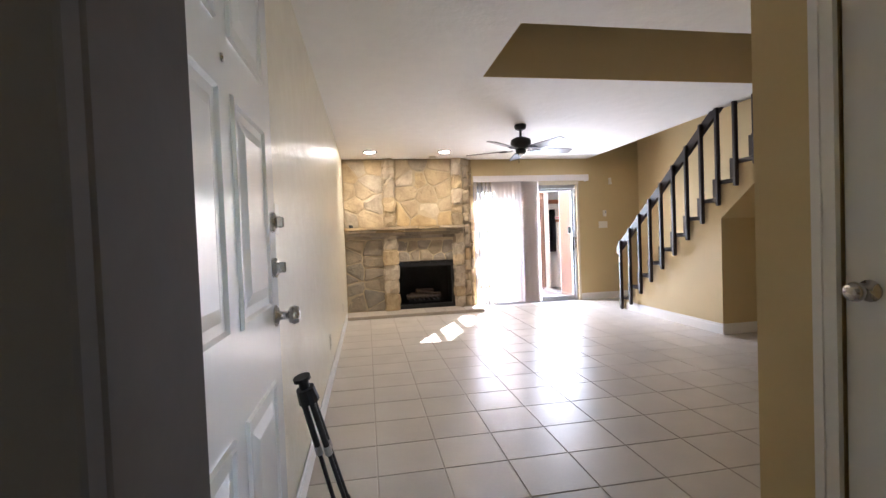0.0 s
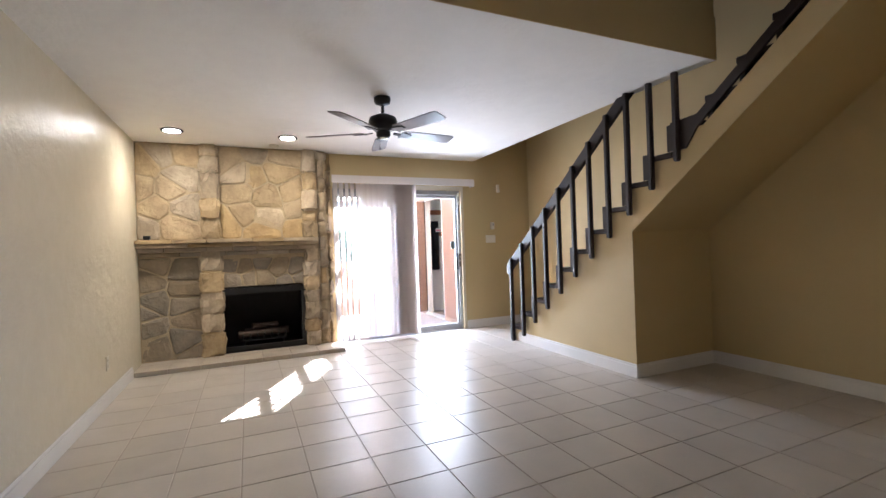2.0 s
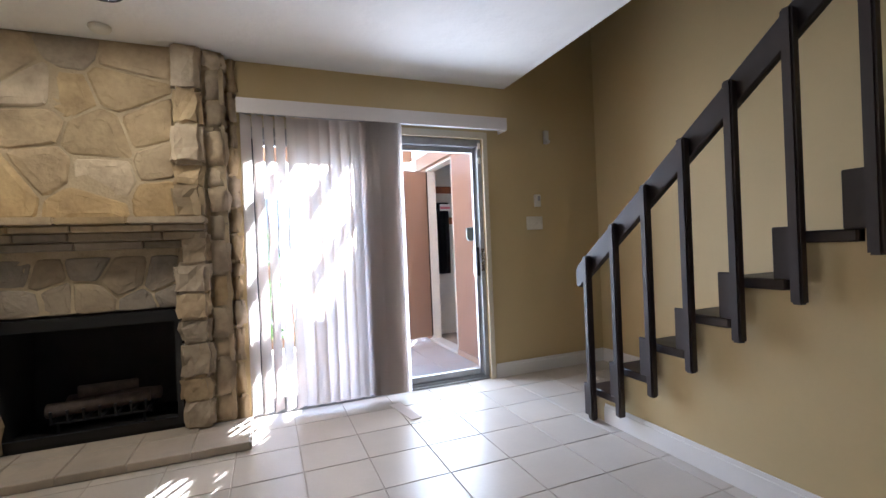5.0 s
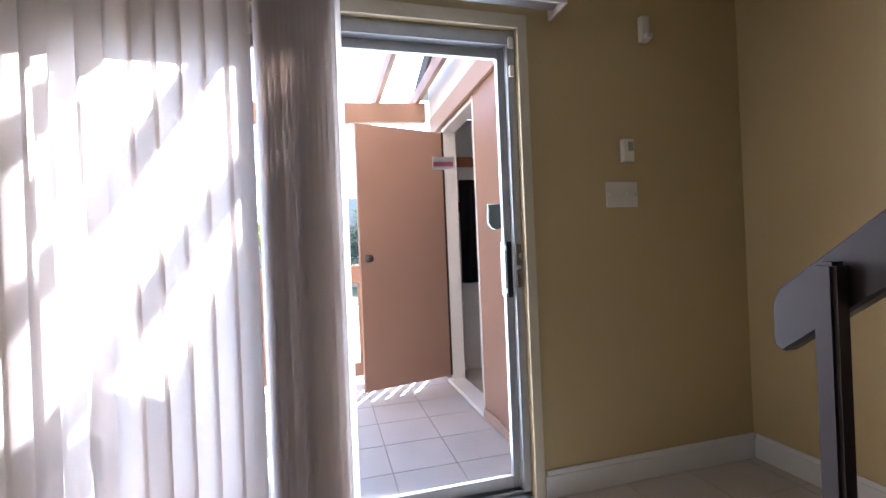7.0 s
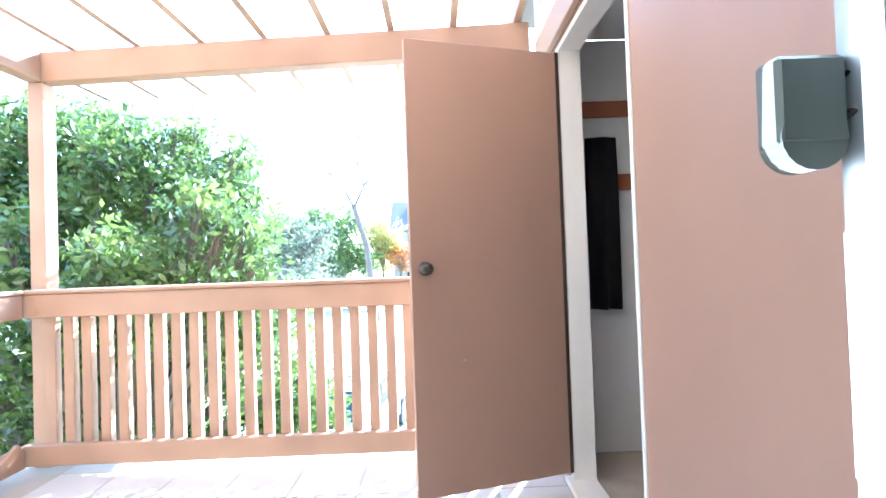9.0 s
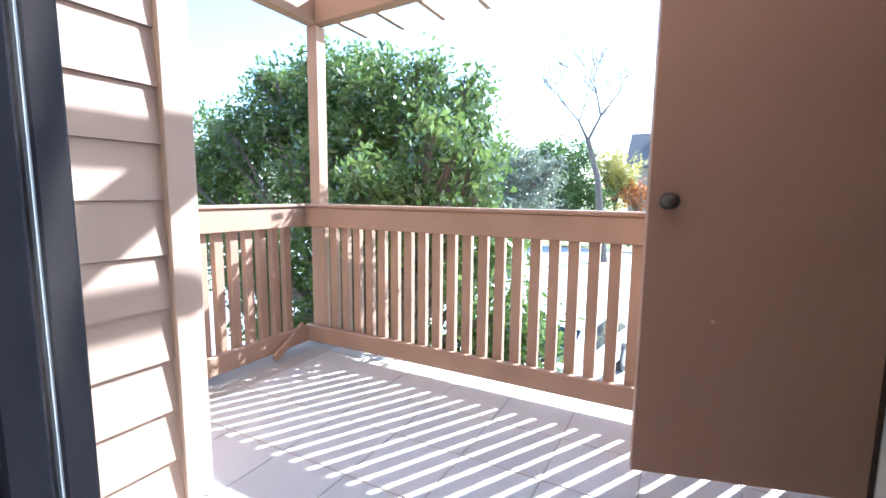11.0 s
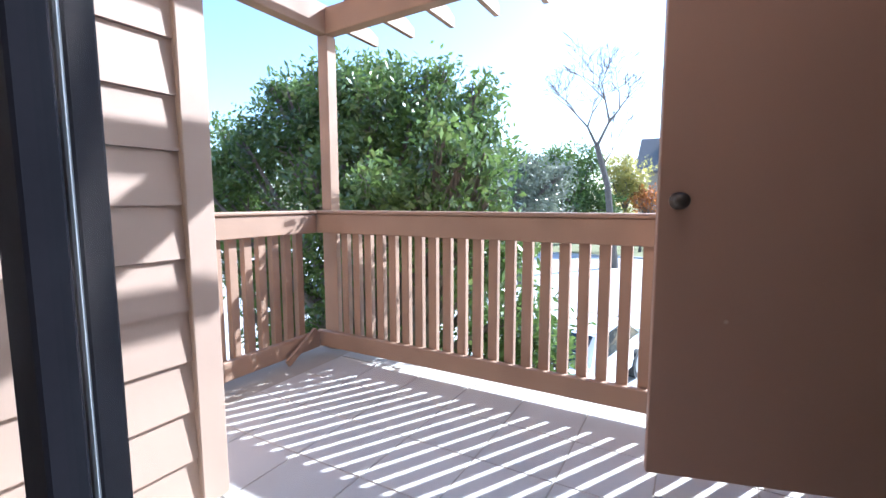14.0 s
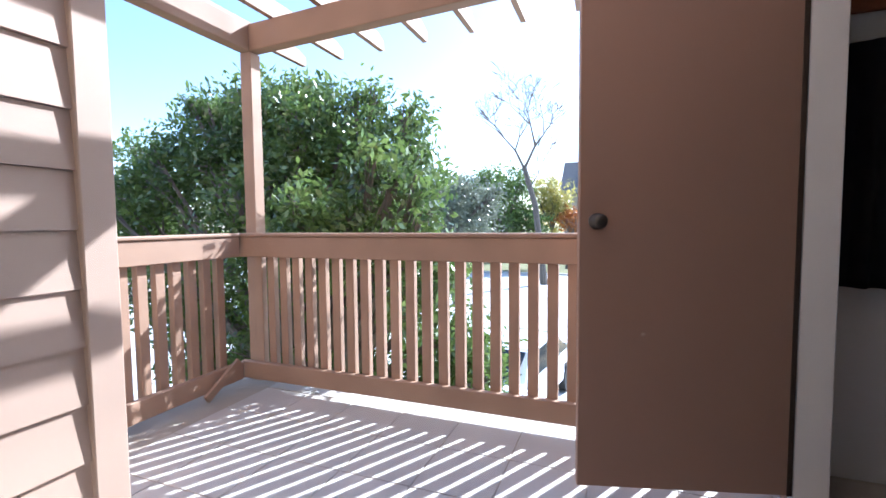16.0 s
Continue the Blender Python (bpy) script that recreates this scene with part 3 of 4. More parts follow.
# ---- patio door and blinds ----
bm = bmesh.new()
box(bm, DX1 + 0.001, 1.268, YB - 0.014, YB, 0, 2.055)
box(bm, DX0, DX1 + 0.001, YB - 0.014, YB, DZ, 2.055)
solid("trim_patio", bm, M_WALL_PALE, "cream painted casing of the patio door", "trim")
pd = thing("door_patio", (0.3, YB + 0.07, 0), "aluminium framed sliding glass patio door", "sliding door")
tagged(pd, kind="structure")
YG = YB + 0.085
JX = DX1 - 0.002
bm = bmesh.new()
box(bm, JX - 0.035, JX, YB + 0.02, YB + 0.14, 0.03, DZ - 0.06)
box(bm, DX0, DX0 + 0.04, YB + 0.02, YB + 0.14, 0.03, DZ - 0.06)
box(bm, DX0, JX, YB + 0.02, YB + 0.14, DZ - 0.06, DZ - 0.001)
part("door_frame", bm, M_ALU, pd, "dull aluminium outer frame")
bm = bmesh.new()
box(bm, DX0, JX, YB + 0.01, YB + 0.16, -0.03, 0.012)
for yy in (0.035, 0.07, 0.10, 0.13):
    box(bm, DX0, JX, YB + yy, YB + yy + 0.006, 0.012, 0.03)
part("threshold", bm, M_ALU, pd, "aluminium sill track")


def sash(x0, x1, y, name):
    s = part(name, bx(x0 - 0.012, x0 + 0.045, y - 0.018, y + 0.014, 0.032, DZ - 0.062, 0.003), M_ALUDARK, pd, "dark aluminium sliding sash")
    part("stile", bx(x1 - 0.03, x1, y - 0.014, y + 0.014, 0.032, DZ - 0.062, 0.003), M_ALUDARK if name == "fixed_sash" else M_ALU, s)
    part("stile_bead", bx(x1 - 0.008, x1 + 0.004, y - 0.02, y - 0.015, 0.04, DZ - 0.07, 0.002), M_ALU, s)
    part("bottom_rail", bx(x0 + 0.045, x1 - 0.03, y - 0.012, y + 0.012, 0.032, 0.085, 0.003), M_ALU, s)
    part("top_rail", bx(x0 + 0.045, x1 - 0.03, y - 0.012, y + 0.012, DZ - 0.105, DZ - 0.062, 0.003), M_ALU, s)
    g = part("pane", bx(x0 + 0.04, x1 - 0.025, y - 0.003, y + 0.003, 0.08, DZ - 0.1), M_GLASS, s, "clear glass pane")
    g.visible_shadow = False
    return s


SX = 0.245
sash(DX0 + 0.042, SX + 0.03, YG + 0.028, "fixed_sash")
s2 = sash(SX, JX - 0.036, YG - 0.012, "sliding_sash")
bm = bmesh.new()
box(bm, JX - 0.068, JX - 0.042, YG - 0.052, YG - 0.044, 0.86, 1.10)
box(bm, JX - 0.066, JX - 0.044, YG - 0.046, YG - 0.026, 0.875, 0.90)
box(bm, JX - 0.066, JX - 0.044, YG - 0.046, YG - 0.026, 1.06, 1.085)
bev(bm, 0.003)
part("handle", bm, M_BLACK, s2, "black pull handle")
part("latch", bx(JX - 0.034, JX - 0.006, YB + 0.012, YB + 0.02, 0.90, 1.09, 0.003), M_STEEL, s2, "steel latch plate")
part("outer_handle", bx(JX - 0.062, JX - 0.038, YG + 0.004, YG + 0.034, 0.86, 1.10, 0.006), M_TRIM, s2, "white outside handle")
for zz in (1.80, 1.92):
    part("bracket", bx(JX - 0.03, JX - 0.008, YB + 0.006, YB + 0.02, zz, zz + 0.05, 0.003), M_PLASTIC, s2, "ivory plastic stop")
LBX, LBY, LBZ = 1.153, 8.225, 1.228
lb = thing("key_lockbox", (LBX, LBY, LBZ), "grey-green metal key lockbox hung on the door handle", "lockbox")
part("body", bx(LBX - 0.036, LBX + 0.036, LBY - 0.012, LBY + 0.022, LBZ - 0.045, LBZ + 0.045, 0.005), M_LOCKBOX, lb)
bm = bmesh.new()
cyl(bm, (LBX, LBY - 0.011, LBZ - 0.036), (LBX, LBY + 0.021, LBZ - 0.036), 0.034, n=20)
part("bottom", bm, M_LOCKBOX, lb)
bm = bmesh.new()
cyl(bm, (LBX + 0.034, LBY, LBZ + 0.025), (LBX + 0.045, LBY - 0.03, LBZ + 0.025), 0.004, n=8)
cyl(bm, (LBX + 0.034, LBY, LBZ - 0.015), (LBX + 0.045, LBY - 0.03, LBZ - 0.015), 0.006, n=8)
part("shackle", bm, M_BLACK, lb)

val = thing("blind_valance", (0.38, 7.98, 2.1), "white vinyl valance of the vertical blinds", "valance")
part("board", bx(-0.625, 1.39, 7.94, 7.952, 2.048, 2.148, 0.002), M_VALANCE, val)
part("return_board", bx(1.378, 1.39, 7.953, YB - 0.001, 2.048, 2.148, 0.002), M_VALANCE, val)
part("head_rail", bx(-0.61, 1.37, 7.985, 8.025, 2.06, 2.095, 0.003), M_ALU, val)


def slat_mesh(name):
    bm = bmesh.new()
    a = []
    for i in range(7):
        u = (i / 6 - 0.5) * 0.089
        v = 0.006 * (1 - (2 * i / 6 - 1) ** 2)
        a.append((bm.verts.new((u, v, 0.045)), bm.verts.new((u, v, 2.055))))
    for p, q in zip(a, a[1:]):
        f = bm.faces.new((p[0], q[0], q[1], p[1]))
        f.smooth = True
    bmesh.ops.solidify(bm, geom=bm.faces[:], thickness=0.0012)
    me = bpy.data.meshes.new(name)
    bm.to_mesh(me)
    bm.free()
    me.materials.append(M_BLIND)
    return me


blinds = thing("vertical_blinds", (0.0, 8.0, 0), "cream vertical vinyl blinds drawn across half the patio door", "blinds")
sm = slat_mesh("slat")
rng = random.Random(11)
n1 = 11
for i in range(n1):
    o = piece("slat", sm, (-0.575 + i * 0.072 - blinds.location.x, 8.0 - blinds.location.y, 0.0), blinds, radians((44 if i < 5 else -12) + rng.uniform(-5, 5)))
for i in range(14):
    o = piece("slat", sm, (0.215 + i * 0.0185, 8.0 - blinds.location.y - 0.002 * i, 0.0), blinds, radians(-52 + 1.6 * i + rng.uniform(-7, 7)))
loose = part("plastic_strip", bx(-0.5, 0.5, -0.04, 0.04, 0.002, 0.005, m=pose(0.36, 7.70, 0.004, 0, 0, 100) @ Matrix.Diagonal((0.34, 1, 1, 1))), M_BLIND)
tagged(loose, "cream blind slat lying on the tiled floor", "strip")

# ---- wall fittings ----
def plate(name, x, z, w, h, d, label, category):
    t = thing(name, (x, YB, z), label, category)
    part("cover", bx(x - w / 2, x + w / 2, YB - d, YB - 0.0005, z - h / 2, z + h / 2, 0.003, seg=2), M_PLASTIC, t)
    return t


sw = plate("light_switch", 1.711, 1.292, 0.165, 0.115, 0.007, "white four-gang light switch plate", "switch")
for i in range(4):
    part("toggle", bx(1.711 - 0.069 + i * 0.046 - 0.004, 1.711 - 0.069 + i * 0.046 + 0.004, YB - 0.017, YB - 0.007, 1.284, 1.302, 0.002), M_PLASTIC, sw)
ther = plate("thermostat", 1.74, 1.487, 0.055, 0.105, 0.030, "ivory wall sensor with grey slot", "thermostat")
part("slot", bx(1.735, 1.760, YB - 0.034, YB - 0.030, 1.485, 1.525, 0.001), M_ALU, ther)
mo = plate("alarm_sensor", 1.855, 2.045, 0.042, 0.115, 0.03, "ivory alarm sensor high on the ochre wall", "sensor")
part("lens", bx(1.838, 1.872, YB - 0.055, YB - 0.030, 1.99, 2.015, 0.004), M_PLASTIC, mo)


def side_plate(name, y, z, label, category, toggles):
    t = thing(name, (XL, y, z), label, category)
    c = part("cover", bx(XL + 0.0005, XL + 0.007, y - 0.036, y + 0.036, z - 0.058, z + 0.058, 0.002), M_PLASTIC, t)
    for dz in toggles:
        part("socket" if len(toggles) > 1 else "toggle", bx(XL + 0.007, XL + 0.012 if len(toggles) > 1 else XL + 0.022, y - 0.013 if len(toggles) > 1 else y - 0.004, y + 0.013 if len(toggles) > 1 else y + 0.004, z + dz - 0.012, z + dz + 0.012, 0.002), M_PLASTIC, t)


side_plate("light_switch", 2.70, 1.265, "white single light switch on the cream wall", "switch", (0,))
side_plate("wall_outlet", 6.75, 0.33, "white electrical outlet low on the cream wall", "outlet", (-0.022, 0.022))
side_plate("wall_outlet", 4.75, 0.33, "white electrical outlet low on the cream wall", "outlet", (-0.022, 0.022))

# ---- front door (open), closet door, tripod ----
fd = thing("door_front", (-2.655, YE, 0), "white six-panel front door standing open", "door")
tagged(fd, kind="structure")
solid("trim_entrance_brown", bx(-2.565, -2.535, YE - 0.175, YE + 0.003, 0, 2.05, 0.003), M_BROWN, "dark brown painted jamb of the front doorway", "trim")
solid("trim_porch_brown", bx(-2.95, -2.5355, YE - 0.20, YE - 0.176, 0, 2.15, 0.003), M_BROWN, "dark brown painted outer casing of the front doorway", "trim")
dm = pose(-2.684, YE + 0.03, 0, 0, 0, -0.2)       # hinge line; the leaf runs along +y
leaf = part("leaf", bx(0, 0.042, 0, 0.915, 0.008, 2.03, 0.002, m=dm), M_DOOR, fd)
for y0, y1 in ((0.11, 0.415), (0.50, 0.805)):
    for z0, z1 in ((0.18, 0.78), (0.98, 1.50), (1.62, 1.90)):
        bm = bmesh.new()
        rings = []
        for ins, hgt in ((0, 0.042), (0.004, 0.050), (0.016, 0.050), (0.024, 0.043), (0.045, 0.043), (0.075, 0.051)):
            rings.append([bm.verts.new(dm @ Vector((hgt, yy, zz))) for yy, zz in ((y0 + ins, z0 + ins), (y1 - ins, z0 + ins), (y1 - ins, z1 - ins), (y0 + ins, z1 - ins))])
        for a, b in zip(rings, rings[1:]):
            for i in range(4):
                bm.faces.new((a[i], a[(i + 1) % 4], b[(i + 1) % 4], b[i]))
        bm.faces.new(rings[-1])
        part("panel", bm, M_DOOR, leaf)
kn = dm @ pose(0.042, 0.86, 0.955, 0, 90, 0)
part("knob", lathe([(0.032, 0), (0.032, 0.006), (0.013, 0.012), (0.012, 0.035), (0.024, 0.042), (0.029, 0.055), (0.024, 0.068), (0.0, 0.071)], kn, 20), M_STEEL, fd, "satin nickel door knob")
for z in (1.10, 1.235):
    part("deadbolt", lathe([(0.030, 0), (0.030, 0.010), (0.022, 0.014), (0.0, 0.015)], dm @ pose(0.042, 0.86, z, 0, 90, 0), 20), M_STEEL, fd, "satin nickel deadbolt")
    part("thumb_turn", bx(0.056, 0.078, 0.855, 0.865, z - 0.016, z + 0.016, 0.003, m=dm), M_STEEL, fd)
part("peephole", lathe([(0.009, 0), (0.009, 0.004), (0.0, 0.005)], dm @ pose(0.042, 0.457, 1.56, 0, 90, 0), 12), M_STEEL, fd)
for z in (0.25, 1.05, 1.80):
    bm = bmesh.new()
    v = dm @ Vector((0.046, -0.004, 0))
    cyl(bm, (v.x, v.y, z), (v.x, v.y, z + 0.1), 0.007, n=10)
    part("hinge", bm, M_STEEL, fd)
solid("trim_entrance", bx(-1.475, -1.45, YE - 0.17, YE + 0.012, 0, 2.05), M_TRIM, "white painted jamb of the front doorway", "trim")

cd = thing("door_closet", (CX, 1.75, 0), "cream flat closet door, closed, beside the entrance", "door")
tagged(cd, kind="structure")
part("leaf", bx(CX + 0.012, CX + 0.047, YE + 0.004, 2.043, 0.01, 2.035, 0.002), M_DOOR, cd)
part("knob", lathe([(0.032, 0), (0.032, 0.006), (0.013, 0.012), (0.012, 0.035), (0.025, 0.043), (0.029, 0.055), (0.024, 0.068), (0.0, 0.071)], pose(CX + 0.012, 1.975, 0.97, 0, -90, 0), 20), M_STEEL, cd, "satin nickel door knob")

tri = thing("folded_tripod", (-2.6, 2.8, 0), "folded black camera tripod leaning on the cream wall", "tripod")
ta, tb = Vector((-2.50, 2.86, 0.02)), Vector((-2.635, 2.755, 0.62))
ax = (tb - ta).normalized()
side = ax.cross(Vector((0, 1, 0))).normalized()
up2 = ax.cross(side)
for k in range(3):
    off = (side * math.cos(k * 2.094) + up2 * math.sin(k * 2.094)) * 0.022
    bm = bmesh.new()
    cyl(bm, ta + off * 1.5 + ax * 0.03, ta + ax * 0.33 + off * 1.2, 0.009, n=10)
    cyl(bm, ta + ax * 0.30 + off * 1.2, tb + off - ax * 0.06, 0.0125, n=10)
    lg = part("leg", bm, M_BLACK, tri)
    bm = bmesh.new()
    cyl(bm, ta + off * 1.5, ta + off * 1.5 + ax * 0.035, 0.013, n=10)
    part("foot", bm, M_RUBBER, lg)
    bm = bmesh.new()
    cyl(bm, ta + ax * 0.29 + off * 1.2, ta + ax * 0.33 + off * 1.2, 0.015, n=10)
    part("clamp", bm, M_ALU, lg)
bm = bmesh.new()
cyl(bm, tb - ax * 0.09, tb - ax * 0.03, 0.042, 0.036, 14)
cyl(bm, tb - ax * 0.03, tb + ax * 0.01, 0.02, n=12)
cyl(bm, tb + ax * 0.005, tb + ax * 0.02, 0.034, n=14)
part("head", bm, M_BLACK, tri)

# ---- balcony ----
bfl = solid("balcony_floor", bx(-1.62, 2.6, YB + 0.146, 10.50, FZ - 0.2, FZ - 0.004), M_GROUT, "pale tiled balcony floor with joints", "balcony floor")
CHX, CHY = -0.685, 8.946
chase_bm = bmesh.new()
box(chase_bm, CHX - 0.13, CHX - 0.03, YB + 0.146, CHY - 0.03, -2.9, 5.2)
box(chase_bm, -2.84, -2.74, YB + 0.146, CHY - 0.03, -2.9, 5.2)
box(chase_bm, -2.74, CHX - 0.13, CHY - 0.13, CHY - 0.03, -2.9, 5.2)
box(chase_bm, -2.74, CHX - 0.13, YB + 0.146, CHY - 0.13, 5.1, 5.2)
chase = tagged(part("wall_chimney", chase_bm, M_SIDING), "pinkish tan lap siding on the chimney chase", "wall", kind="structure")
k = 0
z = -0.0245
while z < 4.2:
    bm = bmesh.new()
    vs = [bm.verts.new(c) for c in ((CHX - 0.03, YB + 0.15, z), (CHX - 0.004, YB + 0.15, z), (CHX - 0.016, YB + 0.15, z + 0.1715), (CHX - 0.03, YB + 0.15, z + 0.1715),
                                    (CHX - 0.03, CHY - 0.10, z), (CHX - 0.004, CHY - 0.10, z), (CHX - 0.016, CHY - 0.10, z + 0.1715), (CHX - 0.03, CHY - 0.10, z + 0.1715))]
    for f in ((0, 1, 2, 3), (4, 7, 6, 5), (0, 4, 5, 1), (1, 5, 6, 2), (2, 6, 7, 3), (3, 7, 4, 0)):
        bm.faces.new([vs[i] for i in f])
    part("siding_board", bm, M_SIDING, chase)
    z += 0.1745
part("corner_trim", bx(CHX - 0.03, CHX + 0.010, CHY - 0.10, CHY, FZ, 4.3, 0.004), M_SIDING, chase)
part("corner_trim", bx(CHX - 0.12, CHX - 0.0305, CHY - 0.03, CHY + 0.008, FZ, 4.3, 0.004), M_SIDING, chase)
solid("wall_outside", bx(XL - 0.14, DX0, YB + 0.1455, YB + 0.146, -2.9, -0.2), M_SIDING, "tan siding under the balcony", "wall")
solid("wall_outside_upper", bx(CHX - 0.03, 2.7, YB + 0.147, YB + 0.165, 2.055, 4.9), M_SIDING, "tan siding over the patio door", "wall")

RY, RX = 10.23, -1.50
rail = thing("balcony_railing", (0, RY, FZ), "weathered tan wooden balcony railing with square balusters", "railing")
SHX = 1.39
part("top_rail", bx(RX - 0.02, SHX, RY, RY + 0.04, 0.825, 0.955, 0.005), M_RAIL, rail)
part("cap_rail", bx(RX - 0.02, SHX, RY - 0.012, RY + 0.10, 0.956, 0.978, 0.006), M_RAIL, rail)
part("bottom_rail", bx(RX - 0.02, SHX, RY, RY + 0.04, 0.022, 0.135, 0.005), M_RAIL, rail)
part("top_rail", bx(RX - 0.02, RX + 0.02, CHY + 0.01, RY - 0.013, 0.825, 0.955, 0.005), M_RAIL, rail)
part("cap_rail", bx(RX - 0.07, RX + 0.032, CHY + 0.01, RY - 0.013, 0.956, 0.978, 0.006), M_RAIL, rail)
part("bottom_rail", bx(RX - 0.02, RX + 0.02, CHY + 0.01, RY - 0.013, 0.022, 0.135, 0.005), M_RAIL, rail)
bme = mesh_of("baluster", bx(-0.027, 0.027, 0, 0.042, 0.09, 0.86, 0.003), M_RAIL)
x = RX + 0.115
while x < SHX - 0.03:
    piece("baluster", bme, (x, RY + 0.041 - rail.location.y, 0 - rail.location.z), rail)
    x += 0.099
bme2 = mesh_of("baluster", bx(-0.042, 0, -0.027, 0.027, 0.09, 0.86, 0.003), M_RAIL)
y = CHY + 0.06
while y < RY - 0.06:
    piece("baluster", bme2, (RX - 0.021, y - rail.location.y, 0 - rail.location.z), rail)
    y += 0.099
br = bx(-0.012, 0.012, 0, 0.30, -0.025, 0.025, 0.003, m=pose(RX + 0.045, RY - 0.33, 0.0, 32, 0, 0))
part("brace", br, M_RAIL, rail, "short diagonal kick board in the corner")

perg = thing("pergola", (RX, RY, FZ), "tan wooden pergola of rafters over the balcony", "pergola")
PY = 10.335
part("post", bx(RX - 0.045, RX + 0.044, PY, PY + 0.09, FZ, 2.164, 0.005), M_RAIL, perg)
LEAN = 0.034                                      # the front beam rises towards the storage closet
bm = prism([(RX - 0.045, 2.165), (1.355, 2.165 + 2.9 * LEAN), (1.355, 2.337 + 2.9 * LEAN), (RX - 0.045, 2.337)], 'y', PY, PY + 0.085)
bev(bm, 0.005)
part("beam", bm, M_RAIL, perg)
part("beam", bx(RX - 0.045, RX + 0.04, YB + 0.17, PY - 0.001, 2.165, 2.337, 0.005), M_RAIL, perg)
rl = [(YB + 0.168, 2.32), (YB + 0.168, 2.43), (11.02, 2.43), (11.12, 2.39), (11.12, 2.32)]
for i in range(9):
    x = -1.64 + i * 0.365
    lift = 0.017 + max(0.0, x - RX) * LEAN
    part("rafter", prism([(u, v + lift) for u, v in rl], 'x', x - 0.019, x + 0.019), M_RAIL, perg)

# ---- storage closet on the balcony ----
SY0, SY1 = 9.13, 9.905                              # storage doorway
st = tagged(part("wall_storage", bx(SHX, SHX + 0.10, YB + 0.166, SY0, FZ, 2.27), M_TAN), "tan painted storage closet on the balcony", "wall", kind="structure")
part("panel", bx(SHX, SHX + 0.10, SY1 + 0.05, RY + 0.12, FZ, 2.27), M_TAN, st)
part("panel", bx(SHX, SHX + 0.10, SY0, SY1 + 0.05, 2.09, 2.27), M_TAN, st)
part("panel", bx(SHX + 0.10, 2.6, RY + 0.02, RY + 0.12, FZ, 2.27), M_WHITEWALL, st, "white inner wall of the storage closet")
part("panel", bx(2.5, 2.6, YB + 0.166, RY + 0.02, FZ, 2.27), M_WHITEWALL, st, "white inner wall of the storage closet")
part("fascia", bx(SHX - 0.03, SHX - 0.001, YB + 0.168, RY - 0.002, 2.10, 2.25, 0.004), M_SIDING, st)
part("jamb", bx(SHX + 0.002, SHX + 0.11, SY1 + 0.001, SY1 + 0.049, FZ, 2.09, 0.003), M_TRIM, st, "white door jamb")
part("jamb", bx(SHX - 0.006, SHX + 0.11, SY0 + 0.001, SY0 + 0.02, FZ, 2.09, 0.003), M_TRIM, st, "white door jamb")
part("jamb", bx(SHX + 0.002, SHX + 0.11, SY0 + 0.02, SY1 + 0.001, 2.06, 2.089, 0.003), M_TRIM, st, "white door jamb")
part("sill", bx(SHX - 0.03, SHX + 0.11, SY0 - 0.02, SY1 + 0.05, FZ, 0.0, 0.004), M_TRIM, st, "worn white threshold")
part("base_trim", bx(SHX - 0.022, SHX - 0.001, YB + 0.168, SY0 - 0.021, FZ, 0.03, 0.003), M_SIDING, st)
def rake(y):
    return 2.98 + (9.56 - y) * 0.33


YA, YZ = YB + 0.168, RY + 0.50
part("gable_panel", prism([(YA, 2.272), (RY + 0.118, 2.272), (RY + 0.118, rake(RY + 0.118)), (YA, rake(YA))], 'x', SHX, SHX + 0.10), M_WHITEWALL, st, "pale boarded wall over the storage closet")
part("roof", prism([(YA, rake(YA) + 0.002), (YZ, rake(YZ) + 0.002), (YZ, rake(YZ) + 0.09), (YA, rake(YA) + 0.09)], 'x', SHX - 0.03, 2.62), M_ROOF, st)
part("rake_board", prism([(YA, rake(YA) - 0.09), (YZ, rake(YZ) - 0.09), (YZ, rake(YZ) + 0.08), (YA, rake(YA) + 0.08)], 'x', SHX - 0.055, SHX - 0.031), M_BROWN, st, "dark brown rake board")
part("ceiling_board", bx(SHX + 0.101, 2.499, YA, RY + 0.019, 2.272, 2.29), M_WHITEWALL, st)
for zz in (1.42, 1.83):
    part("cleat", bx(SHX + 0.13, 2.49, RY - 0.001, RY + 0.019, zz, zz + 0.09, 0.003), M_CLEAT, st, "orange-brown wooden cleat")
sd = thing("door_storage", (1.385, 9.905, FZ), "tan flat storage door swung open over the balcony", "door")
tagged(sd, kind="structure")
ang = math.degrees(math.atan2(9.71 - 9.905, 0.66 - 1.385))
sm_ = pose(1.385, 9.905, 0, 0, 0, ang)
part("leaf", bx(0, 0.752, -0.036, 0.0, 0.035, 2.05, 0.003, m=sm_), M_TAN, sd)
part("edge_strip", bx(-0.004, 0.012, -0.040, 0.004, 0.036, 2.05, m=sm_), M_BROWN, sd, "brown hinge-side edge")
# the face that looks back at the house is on the +y side of the leaf's own axes
part("knob", lathe([(0.030, 0), (0.030, 0.006), (0.012, 0.010), (0.012, 0.03), (0.024, 0.038), (0.027, 0.05), (0.02, 0.06), (0.0, 0.062)], sm_ @ pose(0.69, 0.0, 1.035, -90, 0, 0), 20), M_BRONZE, sd, "dull dark bronze door knob")
part("nail_patch", lathe([(0.008, 0), (0.007, 0.001), (0.0, 0.0012)], sm_ @ pose(0.52, 0.0, 0.62, -90, 0, 0), 14), M_SIDING, sd, "small pale filler patch")
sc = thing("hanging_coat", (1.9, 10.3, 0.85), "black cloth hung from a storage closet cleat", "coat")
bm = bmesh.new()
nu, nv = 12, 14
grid = []
